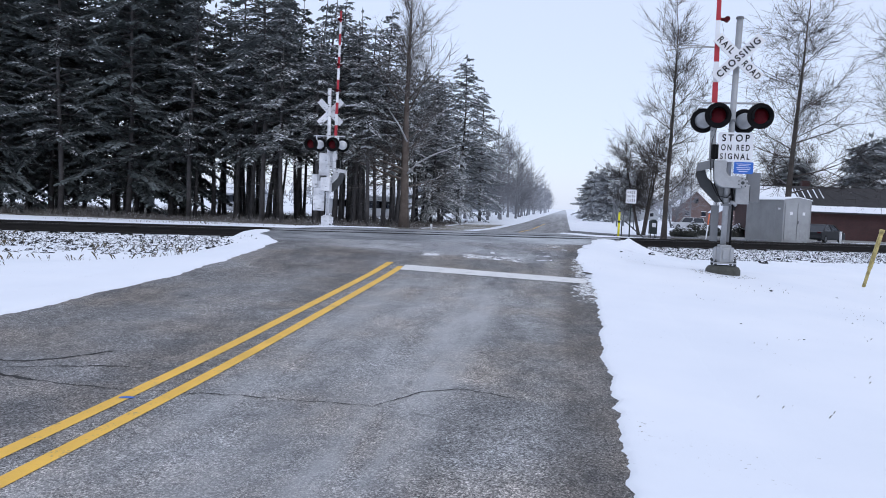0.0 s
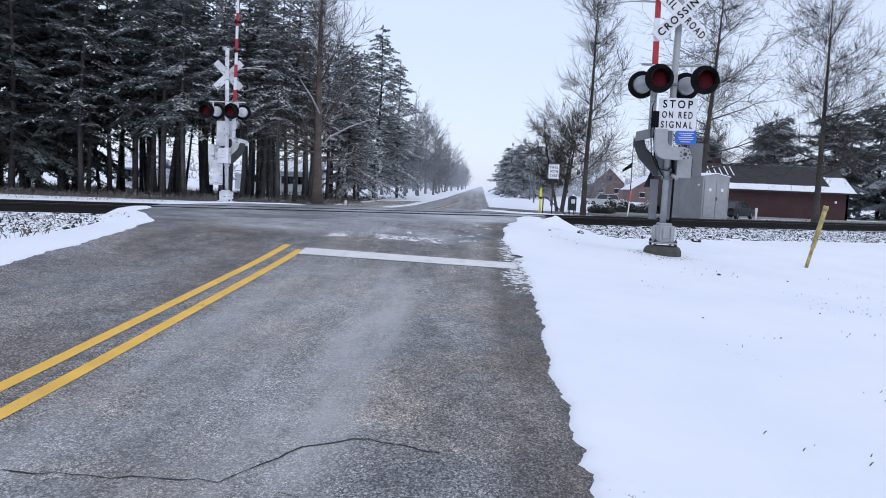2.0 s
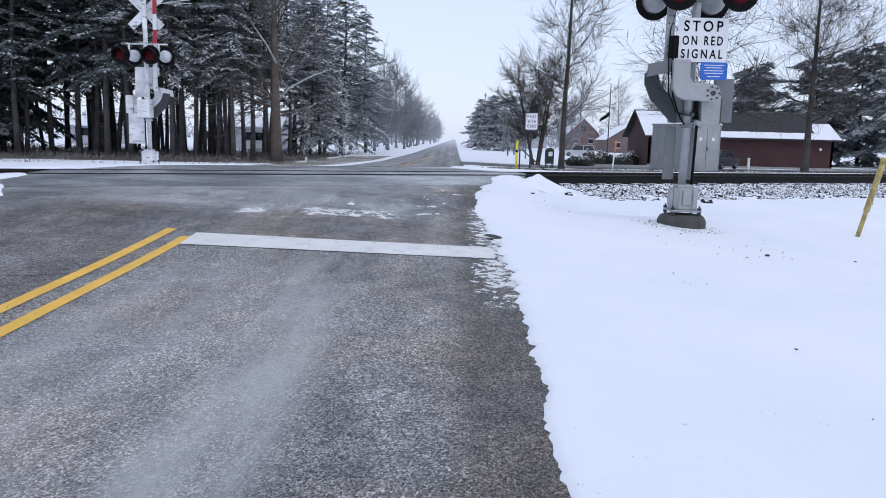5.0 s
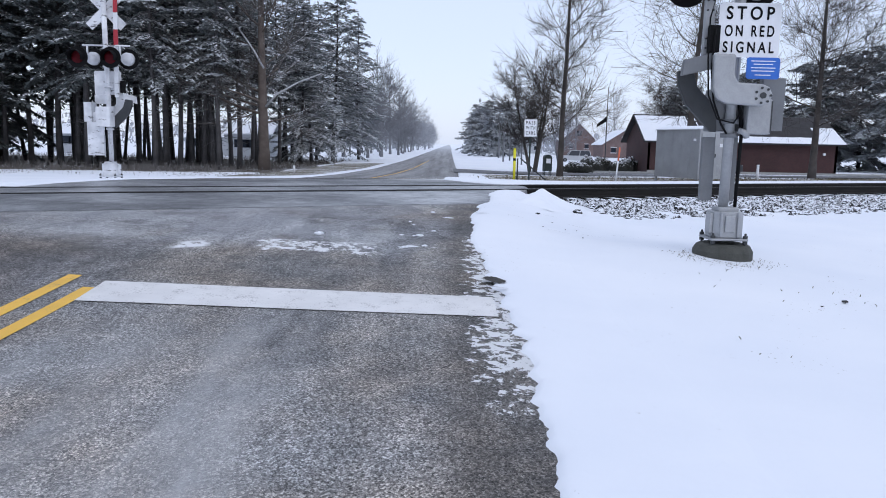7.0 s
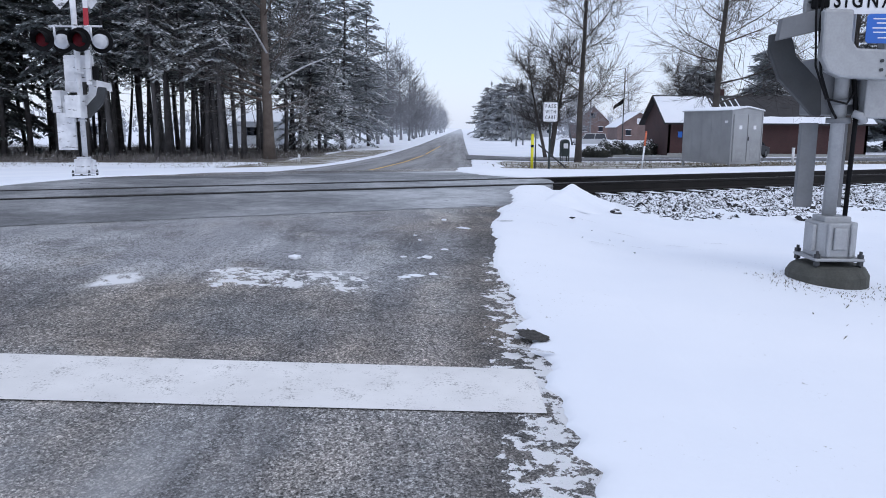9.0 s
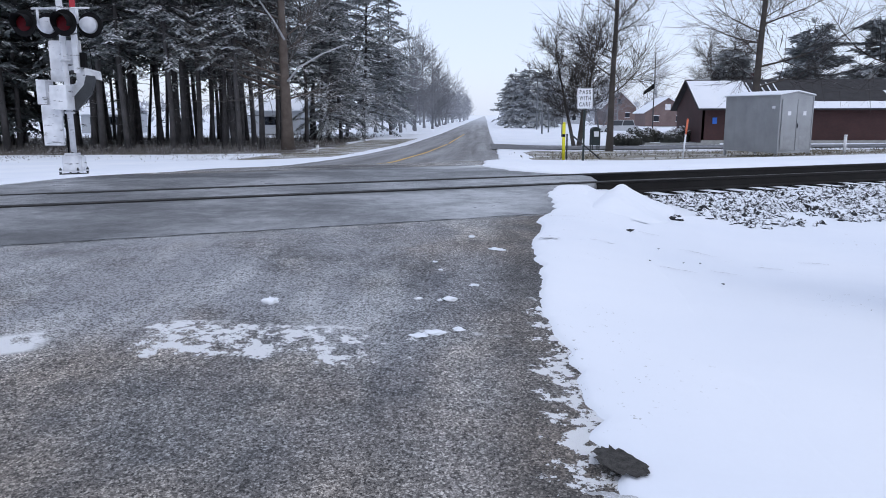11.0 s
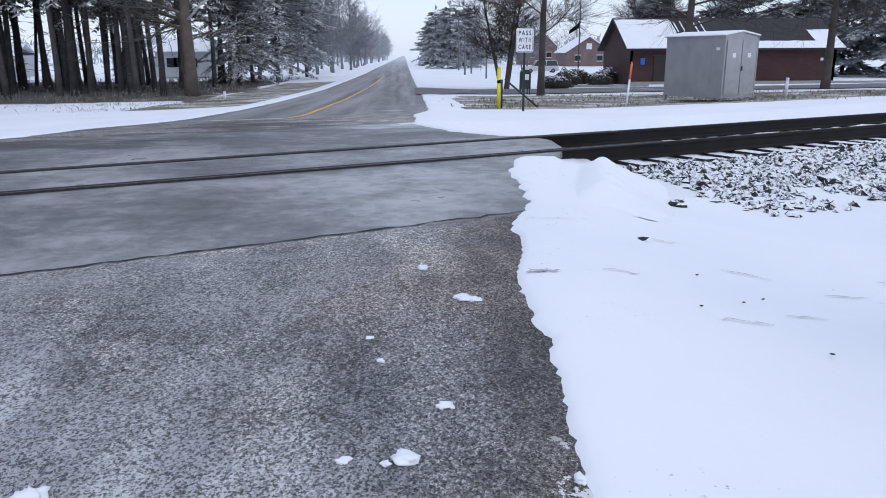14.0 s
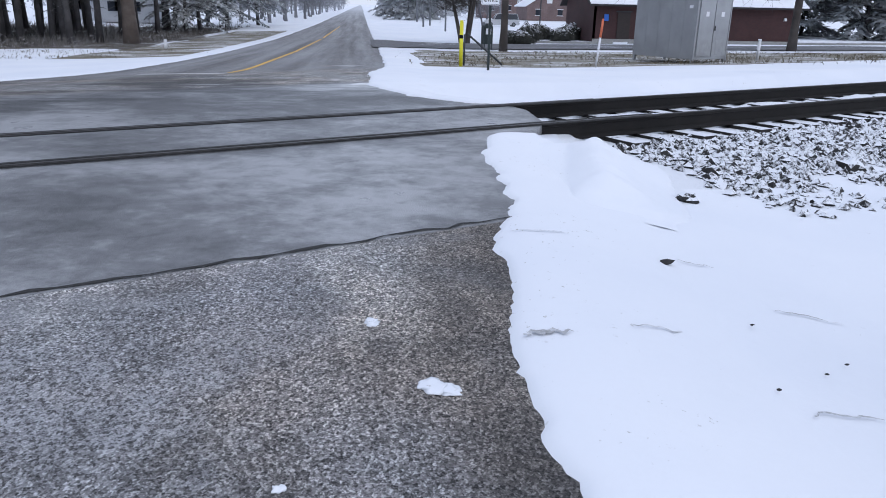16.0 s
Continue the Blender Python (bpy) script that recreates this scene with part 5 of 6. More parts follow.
# ---- trees ----
def conifer(seed, h, clear, rad, mats, whorl=0.62, sprays=1.0, snow=0.35, taper=0.7, blade=1.0):
    """Trunk mesh and crown mesh of one tall pine or spruce."""
    rnd = random.Random(seed)
    trunk, crown = Mesher(), Mesher()
    lean = rnd.uniform(-0.02, 0.02), rnd.uniform(-0.02, 0.02)
    n = 9
    r0 = 0.125 + 0.0035 * h

    def axis(z):
        return Vector((lean[0] * z + 0.12 * math.sin(z * 0.35 + seed), lean[1] * z + 0.12 * math.cos(z * 0.3 + seed) - 0.12, z))
    trunk.tube([axis(h * i / n) - Vector((0, 0, 0.3 if i == 0 else 0)) for i in range(n + 1)], [r0 * 1.25 if i == 0 else r0 * (1 - i / n) ** 0.8 + 0.02 for i in range(n + 1)], 8)
    z = 1.6
    while z < clear + 1.5:
        w = rnd.uniform(0, 6.28)
        L = rnd.uniform(0.5, 1.9) * (0.5 + 0.5 * z / clear)
        d = Vector((math.cos(w), math.sin(w), rnd.uniform(-0.35, 0.25)))
        p = axis(z)
        trunk.tube([p, p + d * L * 0.5, p + d * L + Vector((0, 0, -0.12 * L))], [0.03, 0.02, 0.008], 3, 0, False)
        for q in range(2):
            a = p + d * L * rnd.uniform(0.4, 0.9)
            e = Vector((rnd.uniform(-1, 1), rnd.uniform(-1, 1), rnd.uniform(-0.5, 0.4))) * 0.35
            trunk.tube([a, a + e], [0.012, 0.005], 3, 0, False)
        z += rnd.uniform(0.25, 0.55)

    def spray(p, d, size):
        """A few flat needle blades round one direction."""
        d = d.normalized()
        size *= blade
        side = d.cross(Vector((0, 0, 1)))
        side = side.normalized() if side.length > 1e-3 else Vector((1, 0, 0))
        m = 1 if rnd.random() < snow else 0
        for k in range(3):
            w = rnd.uniform(-0.9, 0.9)
            e = (d + side * w + Vector((0, 0, rnd.uniform(-0.35, 0.25)))).normalized()
            s2 = (e.cross(Vector((rnd.uniform(-0.4, 0.4), rnd.uniform(-0.4, 0.4), 1)))).normalized() * size * rnd.uniform(0.14, 0.24)
            q = p + e * size * rnd.uniform(0.7, 1.15)
            crown.face([p, (p + q) / 2 + s2, q, (p + q) / 2 - s2], m)
    z = clear
    while z < h - 0.3:
        k = (z - clear) / (h - clear)
        count = rnd.randint(4, 6)
        w0 = rnd.uniform(0, 6.28)
        for c in range(count):
            w = w0 + c * 6.283 / count + rnd.uniform(-0.45, 0.45)
            L = rad * ((1 - k) ** taper) * rnd.uniform(0.4, 1.25) * (0.6 + 0.4 * min(1, k * 5 + 0.3)) + 0.3
            rise = 0.35 * k - 0.02 + rnd.uniform(-0.5, 0.55)
            d = Vector((math.cos(w), math.sin(w), rise)).normalized()
            p0 = axis(min(h, z + rnd.uniform(-0.6, 0.6)))
            m = 5
            pts = [p0 + d * L * i / m + Vector((0, 0, -0.20 * L * (i / m) ** 2)) for i in range(m + 1)]
            crown.tube(pts, [0.045 * (1 - i / m) + 0.008 for i in range(m + 1)], 3, 2, False)
            steps_n = max(2, int(L / 0.30 * sprays))
            for i in range(steps_n):
                f = (i + 1) / steps_n
                if f < 0.22:
                    continue
                p = p0 + d * L * f + Vector((0, 0, -0.20 * L * f * f))
                tang = (d + Vector((0, 0, -0.4 * f))).normalized()
                sd = tang.cross(Vector((0, 0, 1))).normalized()
                for s in (-1, 1):
                    reach = (0.25 + 0.55 * (1 - f)) * rnd.uniform(0.5, 1.1) * min(1.0, L / 2.2)
                    tip = p + (sd * s * 0.8 + tang * 0.6) * reach + Vector((0, 0, -0.22 * reach))
                    spray(p + (tip - p) * 0.35, tip - p, 0.40)
                    spray(tip, tip - p, 0.42)
                if rnd.random() < 0.5:
                    spray(p, tang + Vector((0, 0, 0.3)), 0.36)
        z += whorl * rnd.uniform(0.75, 1.25)
    spray(axis(h), Vector((0, 0, 1)), 0.6)
    return trunk.mesh("trunk", mats[0], True, False), crown.mesh("crown", [mats[1], mats[2], mats[0]], False, False)


def bare_tree(seed, h, r0, clear, spread, levels=5, mats=None, stems=1, leader=0.75, reach=0.17, rmin=0.016, gap=1.0, twigs=9):
    """Trunk mesh with limbs, and a crown mesh of fine twigs."""
    rnd = random.Random(seed)
    trunk, crown = Mesher(), Mesher()

    def grow(p, d, L, r, lev):
        n = 4 if lev < 2 else (3 if lev < levels - 1 else 2)
        pts, q, dd = [p], p.copy(), d.copy()
        for i in range(n):
            dd = (dd + Vector((rnd.uniform(-1, 1), rnd.uniform(-1, 1), rnd.uniform(-0.5, 0.9))) * 0.13).normalized()
            q = q + dd * L / n
            pts.append(q.copy())
        rad = [r * (1 - 0.45 * i / n) for i in range(n + 1)]
        tgt = trunk if lev < 2 else crown
        if lev >= levels:
            wide = dd.orthogonal().normalized() * rad[0] * (0.8 if mats is MISTED else 0.5)
            tgt.face([pts[0] - wide, pts[0] + wide, pts[1] + wide * 0.7, pts[-1], pts[1] - wide * 0.7])
            return
        tgt.tube(pts, rad, 7 if lev == 0 else (5 if lev == 1 else 3), 0, lev == 0)
        if lev >= levels:
            return
        kids = 4 if lev < 2 else (5 if lev < levels - 1 else (7 if mats is MISTED else twigs))
        for c in range(kids):
            a = rnd.uniform(0.12, 1.0)
            i = min(n, max(1, round(a * n)))
            w = rnd.uniform(0, 6.283)
            side = dd.orthogonal().normalized()
            side = (Matrix.Rotation(w, 3, dd) @ side)
            nd = (dd * rnd.uniform(0.7, 1.0) + side * spread * rnd.uniform(0.45, 0.85) + Vector((0, 0, 0.14))).normalized()
            base = pts[i - 1] + (pts[i] - pts[i - 1]) * rnd.random()
            grow(base, nd, L * rnd.uniform(0.55, 0.85), max(rmin, rad[i] * rnd.uniform(0.5, 0.68)), lev + 1)
        grow(pts[-1], (dd + Vector((rnd.uniform(-0.2, 0.2), rnd.uniform(-0.2, 0.2), 0.15))).normalized(), L * 0.78, max(rmin, rad[-1] * 0.85), lev + 1)

    for s in range(stems):
        w = s * 6.283 / stems + seed
        tilt = 0.0 if stems == 1 else 0.22
        d = Vector((math.cos(w) * tilt, math.sin(w) * tilt, 1)).normalized()
        base = Vector((math.cos(w) * 0.2 * (stems > 1), math.sin(w) * 0.2 * (stems > 1), -0.3))
        # one leading stem with side limbs up its height
        n = 10
        axis = [base]
        dd = d.copy()
        for i in range(n):
            dd = (dd + Vector((rnd.uniform(-1, 1), rnd.uniform(-1, 1), 0.9)) * 0.018).normalized()
            axis.append(axis[-1] + dd * (h * leader + 0.3) / n)
        rr = [r0 * (1.25 if i == 0 else (1 - 0.82 * i / n)) for i in range(n + 1)]
        trunk.tube(axis, rr, 9)
        zc = clear
        while zc < h * leader:
            f = zc / (h * leader) * n
            i = min(n - 1, int(f))
            p = axis[i] + (axis[i + 1] - axis[i]) * (f - i)
            k = (zc - clear) / max(0.1, h * leader - clear)
            w = rnd.uniform(0, 6.283)
            nd = Vector((math.cos(w) * spread, math.sin(w) * spread, 0.35 + 0.6 * k)).normalized()
            L = h * reach * (1 - 0.45 * k) * rnd.uniform(0.7, 1.25)
            grow(p, nd, L, max(0.012, rr[i] * rnd.uniform(0.2, 0.34)), 2 if mats is MISTED else 1)
            zc += rnd.uniform(0.2, 0.46) * h / 14 * gap * (1.5 if stems > 1 else 1.0)
        grow(axis[-1], Vector((0, 0, 1)), h * 0.12, rr[-1], 2 if mats is MISTED else 1)
    return trunk.mesh("trunk", mats[0], True, False), crown.mesh("crown", mats[1], False, False)


def plant(name, label, meshes, x, y, rz, scale=1.0, group="", lean=(0, 0), z=None):
    t = thing(name, label, "tree", (0, 0, 0), 0, group)
    t.matrix_world = pose(x, y, landz(x, y) if z is None else z, lean[0], lean[1], rz) @ Matrix.Scale(scale, 4)
    for nm, me in zip(("trunk", "crown"), meshes):
        o = new(nm, me)
        o.parent = t
    return t


MISTED = (M_MIST_TWIG, M_MIST_TWIG)
PINE = [M_BARK, M_NEEDLE, M_NEEDLE_SNOW]
DARK_PINE = [M_BARK, M_NEEDLE_DARK, M_NEEDLE]
RIME_PINE = [M_BARK, M_NEEDLE_RIME, M_NEEDLE_SNOW]
pines = [conifer(s, h, c, r, PINE, 0.55, 0.95, sn) for s, h, c, r, sn in ((1, 23, 7.0, 4.2, 0.20), (2, 21, 7.8, 3.9, 0.24), (3, 24, 6.4, 4.4, 0.20), (5, 22, 5.6, 4.3, 0.22))]
low_pines = [conifer(s, h, c, r, DARK_PINE, 0.52, 1.0, 0.16, 0.6, 1.2) for s, h, c, r in ((8, 25, 2.6, 5.0), (9, 24, 3.4, 4.8))]
edge_pines = [conifer(s, h, c, r, RIME_PINE, 0.55, 0.95, sn) for s, h, c, r, sn in ((6, 19, 7.4, 3.3, 0.28), (7, 18, 7.8, 3.0, 0.36), (4, 20, 7.0, 3.4, 0.25))]
back_pines = [conifer(s, h, c, r, DARK_PINE, 0.62, 0.8, 0.35) for s, h, c, r in ((11, 22, 7.6, 4.2), (12, 20, 7.0, 4.0))]
PLABEL = "tall dark pine with bare lower trunk and snow-dusted needles"
rnd = random.Random(21)
front = [(-29.6, 66), (-25.2, 61.7), (-23.6, 61.2), (-27.5, 69.5), (-20.8, 61.8), (-19.9, 64.3), (-18.3, 65.0), (-16.2, 62.0), (-15.6, 64.6), (-16.2, 80.7), (-16.9, 89), (-17.3, 96),
         (-32.5, 62), (-35.5, 65), (-38, 61.5), (-41, 64), (-43.5, 60), (-46.5, 63), (-49, 58.5), (-52, 62), (-55.5, 59), (-58.5, 63), (-62, 60)]
for i, (x, y) in enumerate(front):
    near_road = x > -24
    k = i % 3 if near_road else (0, 2, 3, 1, 2)[i % 5]
    sc = 0.88 + 0.1 * rnd.random() if near_road else 1.0 + 0.14 * rnd.random()
    plant("pine_tree", PLABEL, edge_pines[k] if near_road else (low_pines[i % 2] if x < -31 and i % 4 else pines[k]), x, y, rnd.uniform(0, 360), sc, "pine grove", (rnd.uniform(-1.6, 1.6), rnd.uniform(-2.4, 2.4)))
for row, y in enumerate((68.5, 72, 76.5, 82, 90)):
    x = -17.5 - (row % 2) * 2.2 - max(0, row - 3) * 1.0
    while x > (-80 if row < 3 else -46):
        sc = (0.85 if x > -24 else 1.05) * rnd.uniform(0.9, 1.1)
        src = edge_pines if x > -26 and row < 3 else (low_pines if x < -34 and row < 2 else back_pines)
        plant("pine_tree", PLABEL, rnd.choice(src), x + rnd.uniform(-1, 1), y + rnd.uniform(-1.5, 1.5), rnd.uniform(0, 360), sc, "pine grove", (rnd.uniform(-1.5, 1.5), rnd.uniform(-2.5, 2.5)))
        x -= rnd.uniform(4.2, 6.2) + row * 0.3

# thin, starved trunks between the pines
slender = [conifer(s, h, c, r, PINE, 1.3, 0.6, 0.1) for s, h, c, r in ((71, 16, 8.5, 1.7), (72, 14, 7.5, 1.5), (73, 18, 9.0, 1.9))]
for i in range(38):
    x, y = -15.8 - 24 * rnd.random() ** 1.15, rnd.uniform(64.5, 92)
    plant("pine_tree", "thin slanting pine trunk with few needles", slender[i % 3], x - max(0, y - 80) * 0.15, y, rnd.uniform(0, 360), rnd.uniform(0.85, 1.2), "pine grove", (rnd.uniform(-3, 3), rnd.uniform(-5, 5)))

# spruces at the grove's end, boughs nearly to the ground
spruces = [conifer(31, 21, 2.2, 5.4, RIME_PINE, 0.5, 1.25, 0.3), conifer(32, 20, 3.0, 5.0, RIME_PINE, 0.52, 1.25, 0.3)]
for x, y, s, k in ((-14.3, 101.5, 1.05, 0), (-12.6, 114, 0.98, 1), (-17.5, 108, 1.0, 1), (-15.2, 92, 0.85, 1), (-15.0, 85, 0.8, 0)):
    plant("spruce_tree", "snow-dusted spruce with broad drooping boughs", spruces[k], x, y, rnd.uniform(0, 360), s, "spruces by the road")

# the old brown-barked tree before the grove
M_BARK3 = dusted("warm_brown_bark", (0.085, 0.066, 0.056), 0.13, (0.15, 0.122, 0.106), 5)
M_LIMB = dusted("snow_lined_limbs", (0.075, 0.066, 0.062), 0.30, (0.13, 0.118, 0.112), 2.0, low=0.0)
big = bare_tree(41, 21, 0.42, 3.6, 1.25, 4, (M_BARK3, M_LIMB), 1, 0.85)
old_tree = plant("roadside_tree", "large brown-barked bare tree with snowy limbs before the grove", big, -13.4, 63.5, 40)
for pts in (((-13.2, 63.3, 3.9), (-12.3, 63.0, 4.8), (-10.7, 62.9, 5.65), (-9.1, 62.8, 6.25)), ((-13.3, 63.3, 6.6), (-13.9, 63.0, 7.8), (-14.8, 62.9, 9.1), (-15.9, 62.8, 10.7))):
    m = Mesher()
    inv = old_tree.matrix_world.inverted()
    m.tube([inv @ Vector(p) for p in pts], [0.085, 0.07, 0.055, 0.03], 7)
    part("snowy_limb", m, simple("limb_snow", (0.5, 0.51, 0.54), 0.8), old_tree, "limb lined with white snow", smooth=True)

oak = bare_tree(42, 16.5, 0.20, 3.4, 1.15, 4, (M_BARK2, M_TWIG), 1, 0.85, 0.15, 0.013, 1.2, 9)
oak2 = bare_tree(43, 17.5, 0.25, 3.6, 1.6, 4, (M_BARK2, M_TWIG), 1, 0.82, 0.185, 0.013, 1.2, 9)
maple = bare_tree(44, 10.0, 0.15, 2.2, 1.2, 4, (M_BARK2, M_TWIG), 3, 0.70, 0.17, 0.014, 1.0, 9)
BL = "bare leafless tree with fine branches in snow"
plant("bare_tree", "tall slender bare tree beside the side street", oak, 7.1, 55.5, 10, 1.0, "bare trees")
plant("bare_tree", "bare tree with several low-branching stems", maple, 6.9, 68.5, 60, 1.0, "bare trees")
plant("bare_tree", BL, oak2, 15.9, 58.4, 200, 1.05, "bare trees")
plant("bare_tree", BL, oak2, 23.7, 57.3, 90, 0.98, "bare trees")
plant("bare_tree", BL, oak, 36.0, 60.5, 140, 1.0, "bare trees")
plant("bare_tree", BL, maple, 30.0, 108, 20, 1.4, "bare trees")

# trees far along the road, distance mist painted into their colours
far_trees = [bare_tree(51, 16, 0.22, 2.2, 1.1, 4, MISTED, 1, 0.75, 0.2, 0.024), bare_tree(52, 18, 0.25, 2.6, 1.0, 4, MISTED, 1, 0.75, 0.2, 0.024), bare_tree(53, 14, 0.2, 1.8, 1.2, 4, MISTED, 2, 0.7, 0.2, 0.024)]
def repaint(meshes, mats):
    """The same tree meshes in another material."""
    out = []
    for me in meshes:
        c = me.copy()
        c.materials.clear()
        for m in mats:
            c.materials.append(m)
        out.append(c)
    return out


# paler copies for the farthest trees, standing in for thicker mist
pale_trees = [repaint(t, [M_MIST_TWIG2]) for t in far_trees]
# haze of distance comes from the pale needle and trunk colours
far_pines = [conifer(54, 12, 1.0, 4.6, [M_MIST_TWIG, M_NEEDLE_FAR, M_NEEDLE_FAR], 0.6, 0.6, 0.4, 0.45, 2.2)]
y = 128
while y < 520:
    plant("roadside_tree", "snow-dusted bare tree in a row along the road, painted pale for mist", rnd.choice(far_trees if y < 230 else pale_trees), -11.5 + rnd.uniform(-1.5, 1.5), y, rnd.uniform(0, 360), rnd.uniform(0.85, 1.15), "roadside tree row")
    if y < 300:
        plant("roadside_tree", "snow-dusted bare tree in a row along the road, painted pale for mist", rnd.choice(far_trees if y < 230 else pale_trees), -19 + rnd.uniform(-3, 3), y + 4, rnd.uniform(0, 360), rnd.uniform(0.8, 1.1), "roadside tree row")
    y += rnd.uniform(8, 12) + (y - 128) * 0.05
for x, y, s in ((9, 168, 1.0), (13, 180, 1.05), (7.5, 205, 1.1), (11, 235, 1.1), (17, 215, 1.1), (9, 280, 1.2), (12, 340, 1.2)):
    plant("far_pine", "pine far along the road, needles coloured pale for haze", far_pines[0], x, y, rnd.uniform(0, 360), s, "far pines")
for x, y, s, k in ((24, 150, 0.9, 0), (34, 230, 1.2, 2), (50, 235, 1.3, 1), (22, 240, 1.1, 1), (62, 220, 1.2, 0), (56, 150, 1.0, 2), (18, 130, 0.75, 2), (75, 190, 1.2, 1), (28, 300, 1.4, 0), (44, 300, 1.4, 2)):
    plant("far_tree", "snow-dusted bare tree behind the houses, painted pale for mist", (far_trees if y < 200 else pale_trees)[k], x, y, rnd.uniform(0, 360), s, "far trees")
# needle colours lightened to carry the haze in front of these pines
mid_pines = [conifer(61, 13, 1.2, 5.4, [M_BARK, simple("hazed_mid_needles", (0.36, 0.385, 0.40), 0.9), M_NEEDLE_FAR], 0.5, 0.85, 0.15, 0.42, 2.1)]
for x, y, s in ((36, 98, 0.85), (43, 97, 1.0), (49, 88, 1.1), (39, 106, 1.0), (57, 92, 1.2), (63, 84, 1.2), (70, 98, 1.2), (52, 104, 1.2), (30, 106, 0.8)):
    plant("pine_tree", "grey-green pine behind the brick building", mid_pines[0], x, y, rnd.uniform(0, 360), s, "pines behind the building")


# ---- buildings ----
def quad_roof(x0, x1, y0, y1, ze, zr, over, thick):
    """A gable roof shell with its ridge along x."""
    ym = (y0 + y1) / 2
    k = (zr - ze) / (ym - y0)
    o = [(y0 - over, ze - over * k), (ym, zr), (y1 + over, ze - over * k), (y1 + over, ze - over * k + thick), (ym, zr + thick), (y0 - over, ze - over * k + thick)]
    m = Mesher()
    m.prism(o, x0 - over, x1 + over, "x")
    return m


def brick_building():
    t = thing("brick_building", "long low dark red brick building with snow-edged roof", "building", (0, 0, -0.62))
    x0, x1, y0, y1, ze, zr = 17.7, 34.4, 75.0, 83.0, 2.9, 5.1
    w = Mesher()
    w.box(((x0 + x1) / 2, y0 + 0.1, ze / 2), (x1 - x0, 0.2, ze))
    part("front_wall", w, M_BRICK, t, "dark red brick wall")
    w = Mesher()
    w.box(((x0 + x1) / 2, y1 - 0.1, ze / 2), (x1 - x0, 0.2, ze))
    part("rear_wall", w, M_BRICK, t)
    for x in (x0, x1 - 0.2):
        w = Mesher()
        w.prism([(y0, 0), (y1, 0), (y1, ze), ((y0 + y1) / 2, zr), (y0, ze)], x, x + 0.2, "x")
        part("gable_wall", w, M_BRICK, t, "dark brick gable wall")
    r = part("roof", quad_roof(x0, x1, y0, y1, ze, zr, 0.5, 0.14), M_SHINGLE, t, "dark shingle roof")
    # snow on the eaves and on one end of the roof
    k = (zr - ze) / 4.0
    for a, b, lo, hi, lab in ((x0 - 0.45, x0 + 4.2, 0.02, 4.2, "sheet of snow on the roof"), (x0 + 4.2, x1 + 0.45, 0.0, 0.95, "strip of snow along the eaves"), (x1 - 1.6, x1 + 0.45, 0.9, 2.6, "snow on the roof's end")):
        s = Mesher()
        n = 40
        pts = []
        for i in range(n + 1):
            x = a + (b - a) * i / n
            top = hi * (1 + (0.12 if hi < 2 else 0.02) * noise.noise((x * 1.3, 0, 3)))
            pts.append((x, y0 - 0.5 + lo, x, y0 - 0.5 + top))
        for i in range(n):
            q = []
            for x, y in ((pts[i][0], pts[i][1]), (pts[i + 1][0], pts[i + 1][1]), (pts[i + 1][2], pts[i + 1][3]), (pts[i][2], pts[i][3])):
                q.append((x, y, ze - 0.5 * k + (y - y0 + 0.5) * k + 0.14 + 0.05))
            s.face(q)
            low = [(p[0], p[1], p[2] - 0.048) for p in q]
            s.face([q[0], q[1], low[1], low[0]])
            s.face([q[2], q[3], low[3], low[2]])
        part("roof_snow", s, M_SNOW, r, lab)
    for i in range(5):
        boxpart("snow_guard", (x0 + 4.4 + i * 0.55, y0 + 2.6, ze + 2.6 * k + 0.19), (0.10, 1.8, 0.03), M_SNOW, r, "narrow streak of snow", 0, Matrix.Rotation(math.atan(k), 3, "X"))
    d = boxpart("door", (x0 + 2.4, y0 - 0.02, 1.1), (1.0, 0.08, 2.2), M_DARKWOOD, t, "dark recessed door")
    boxpart("door_frame", (x0 + 2.4, y0 - 0.01, 2.26), (1.25, 0.08, 0.1), M_DKGREY, t)
    boxpart("post_box", (x0 + 1.0, y0 - 0.05, 1.8), (0.35, 0.06, 0.5), M_BLUE, t, "small blue wall plate")
    boxpart("wall_lamp", (x1 - 1.2, y0 - 0.08, 1.9), (0.18, 0.16, 0.22), M_WHITEP, t, "small pale wall lamp")
    boxpart("plinth", ((x0 + x1) / 2, y0 - 0.02, 0.08), (x1 - x0, 0.1, 0.3), M_CONC2, t, "concrete plinth")
    ch = boxpart("chimney", (x0 + 5.9, y0 + 5.4, 5.2), (0.7, 0.7, 1.3), M_BRICK, t, "dark brick chimney")
    return t


brick_building()


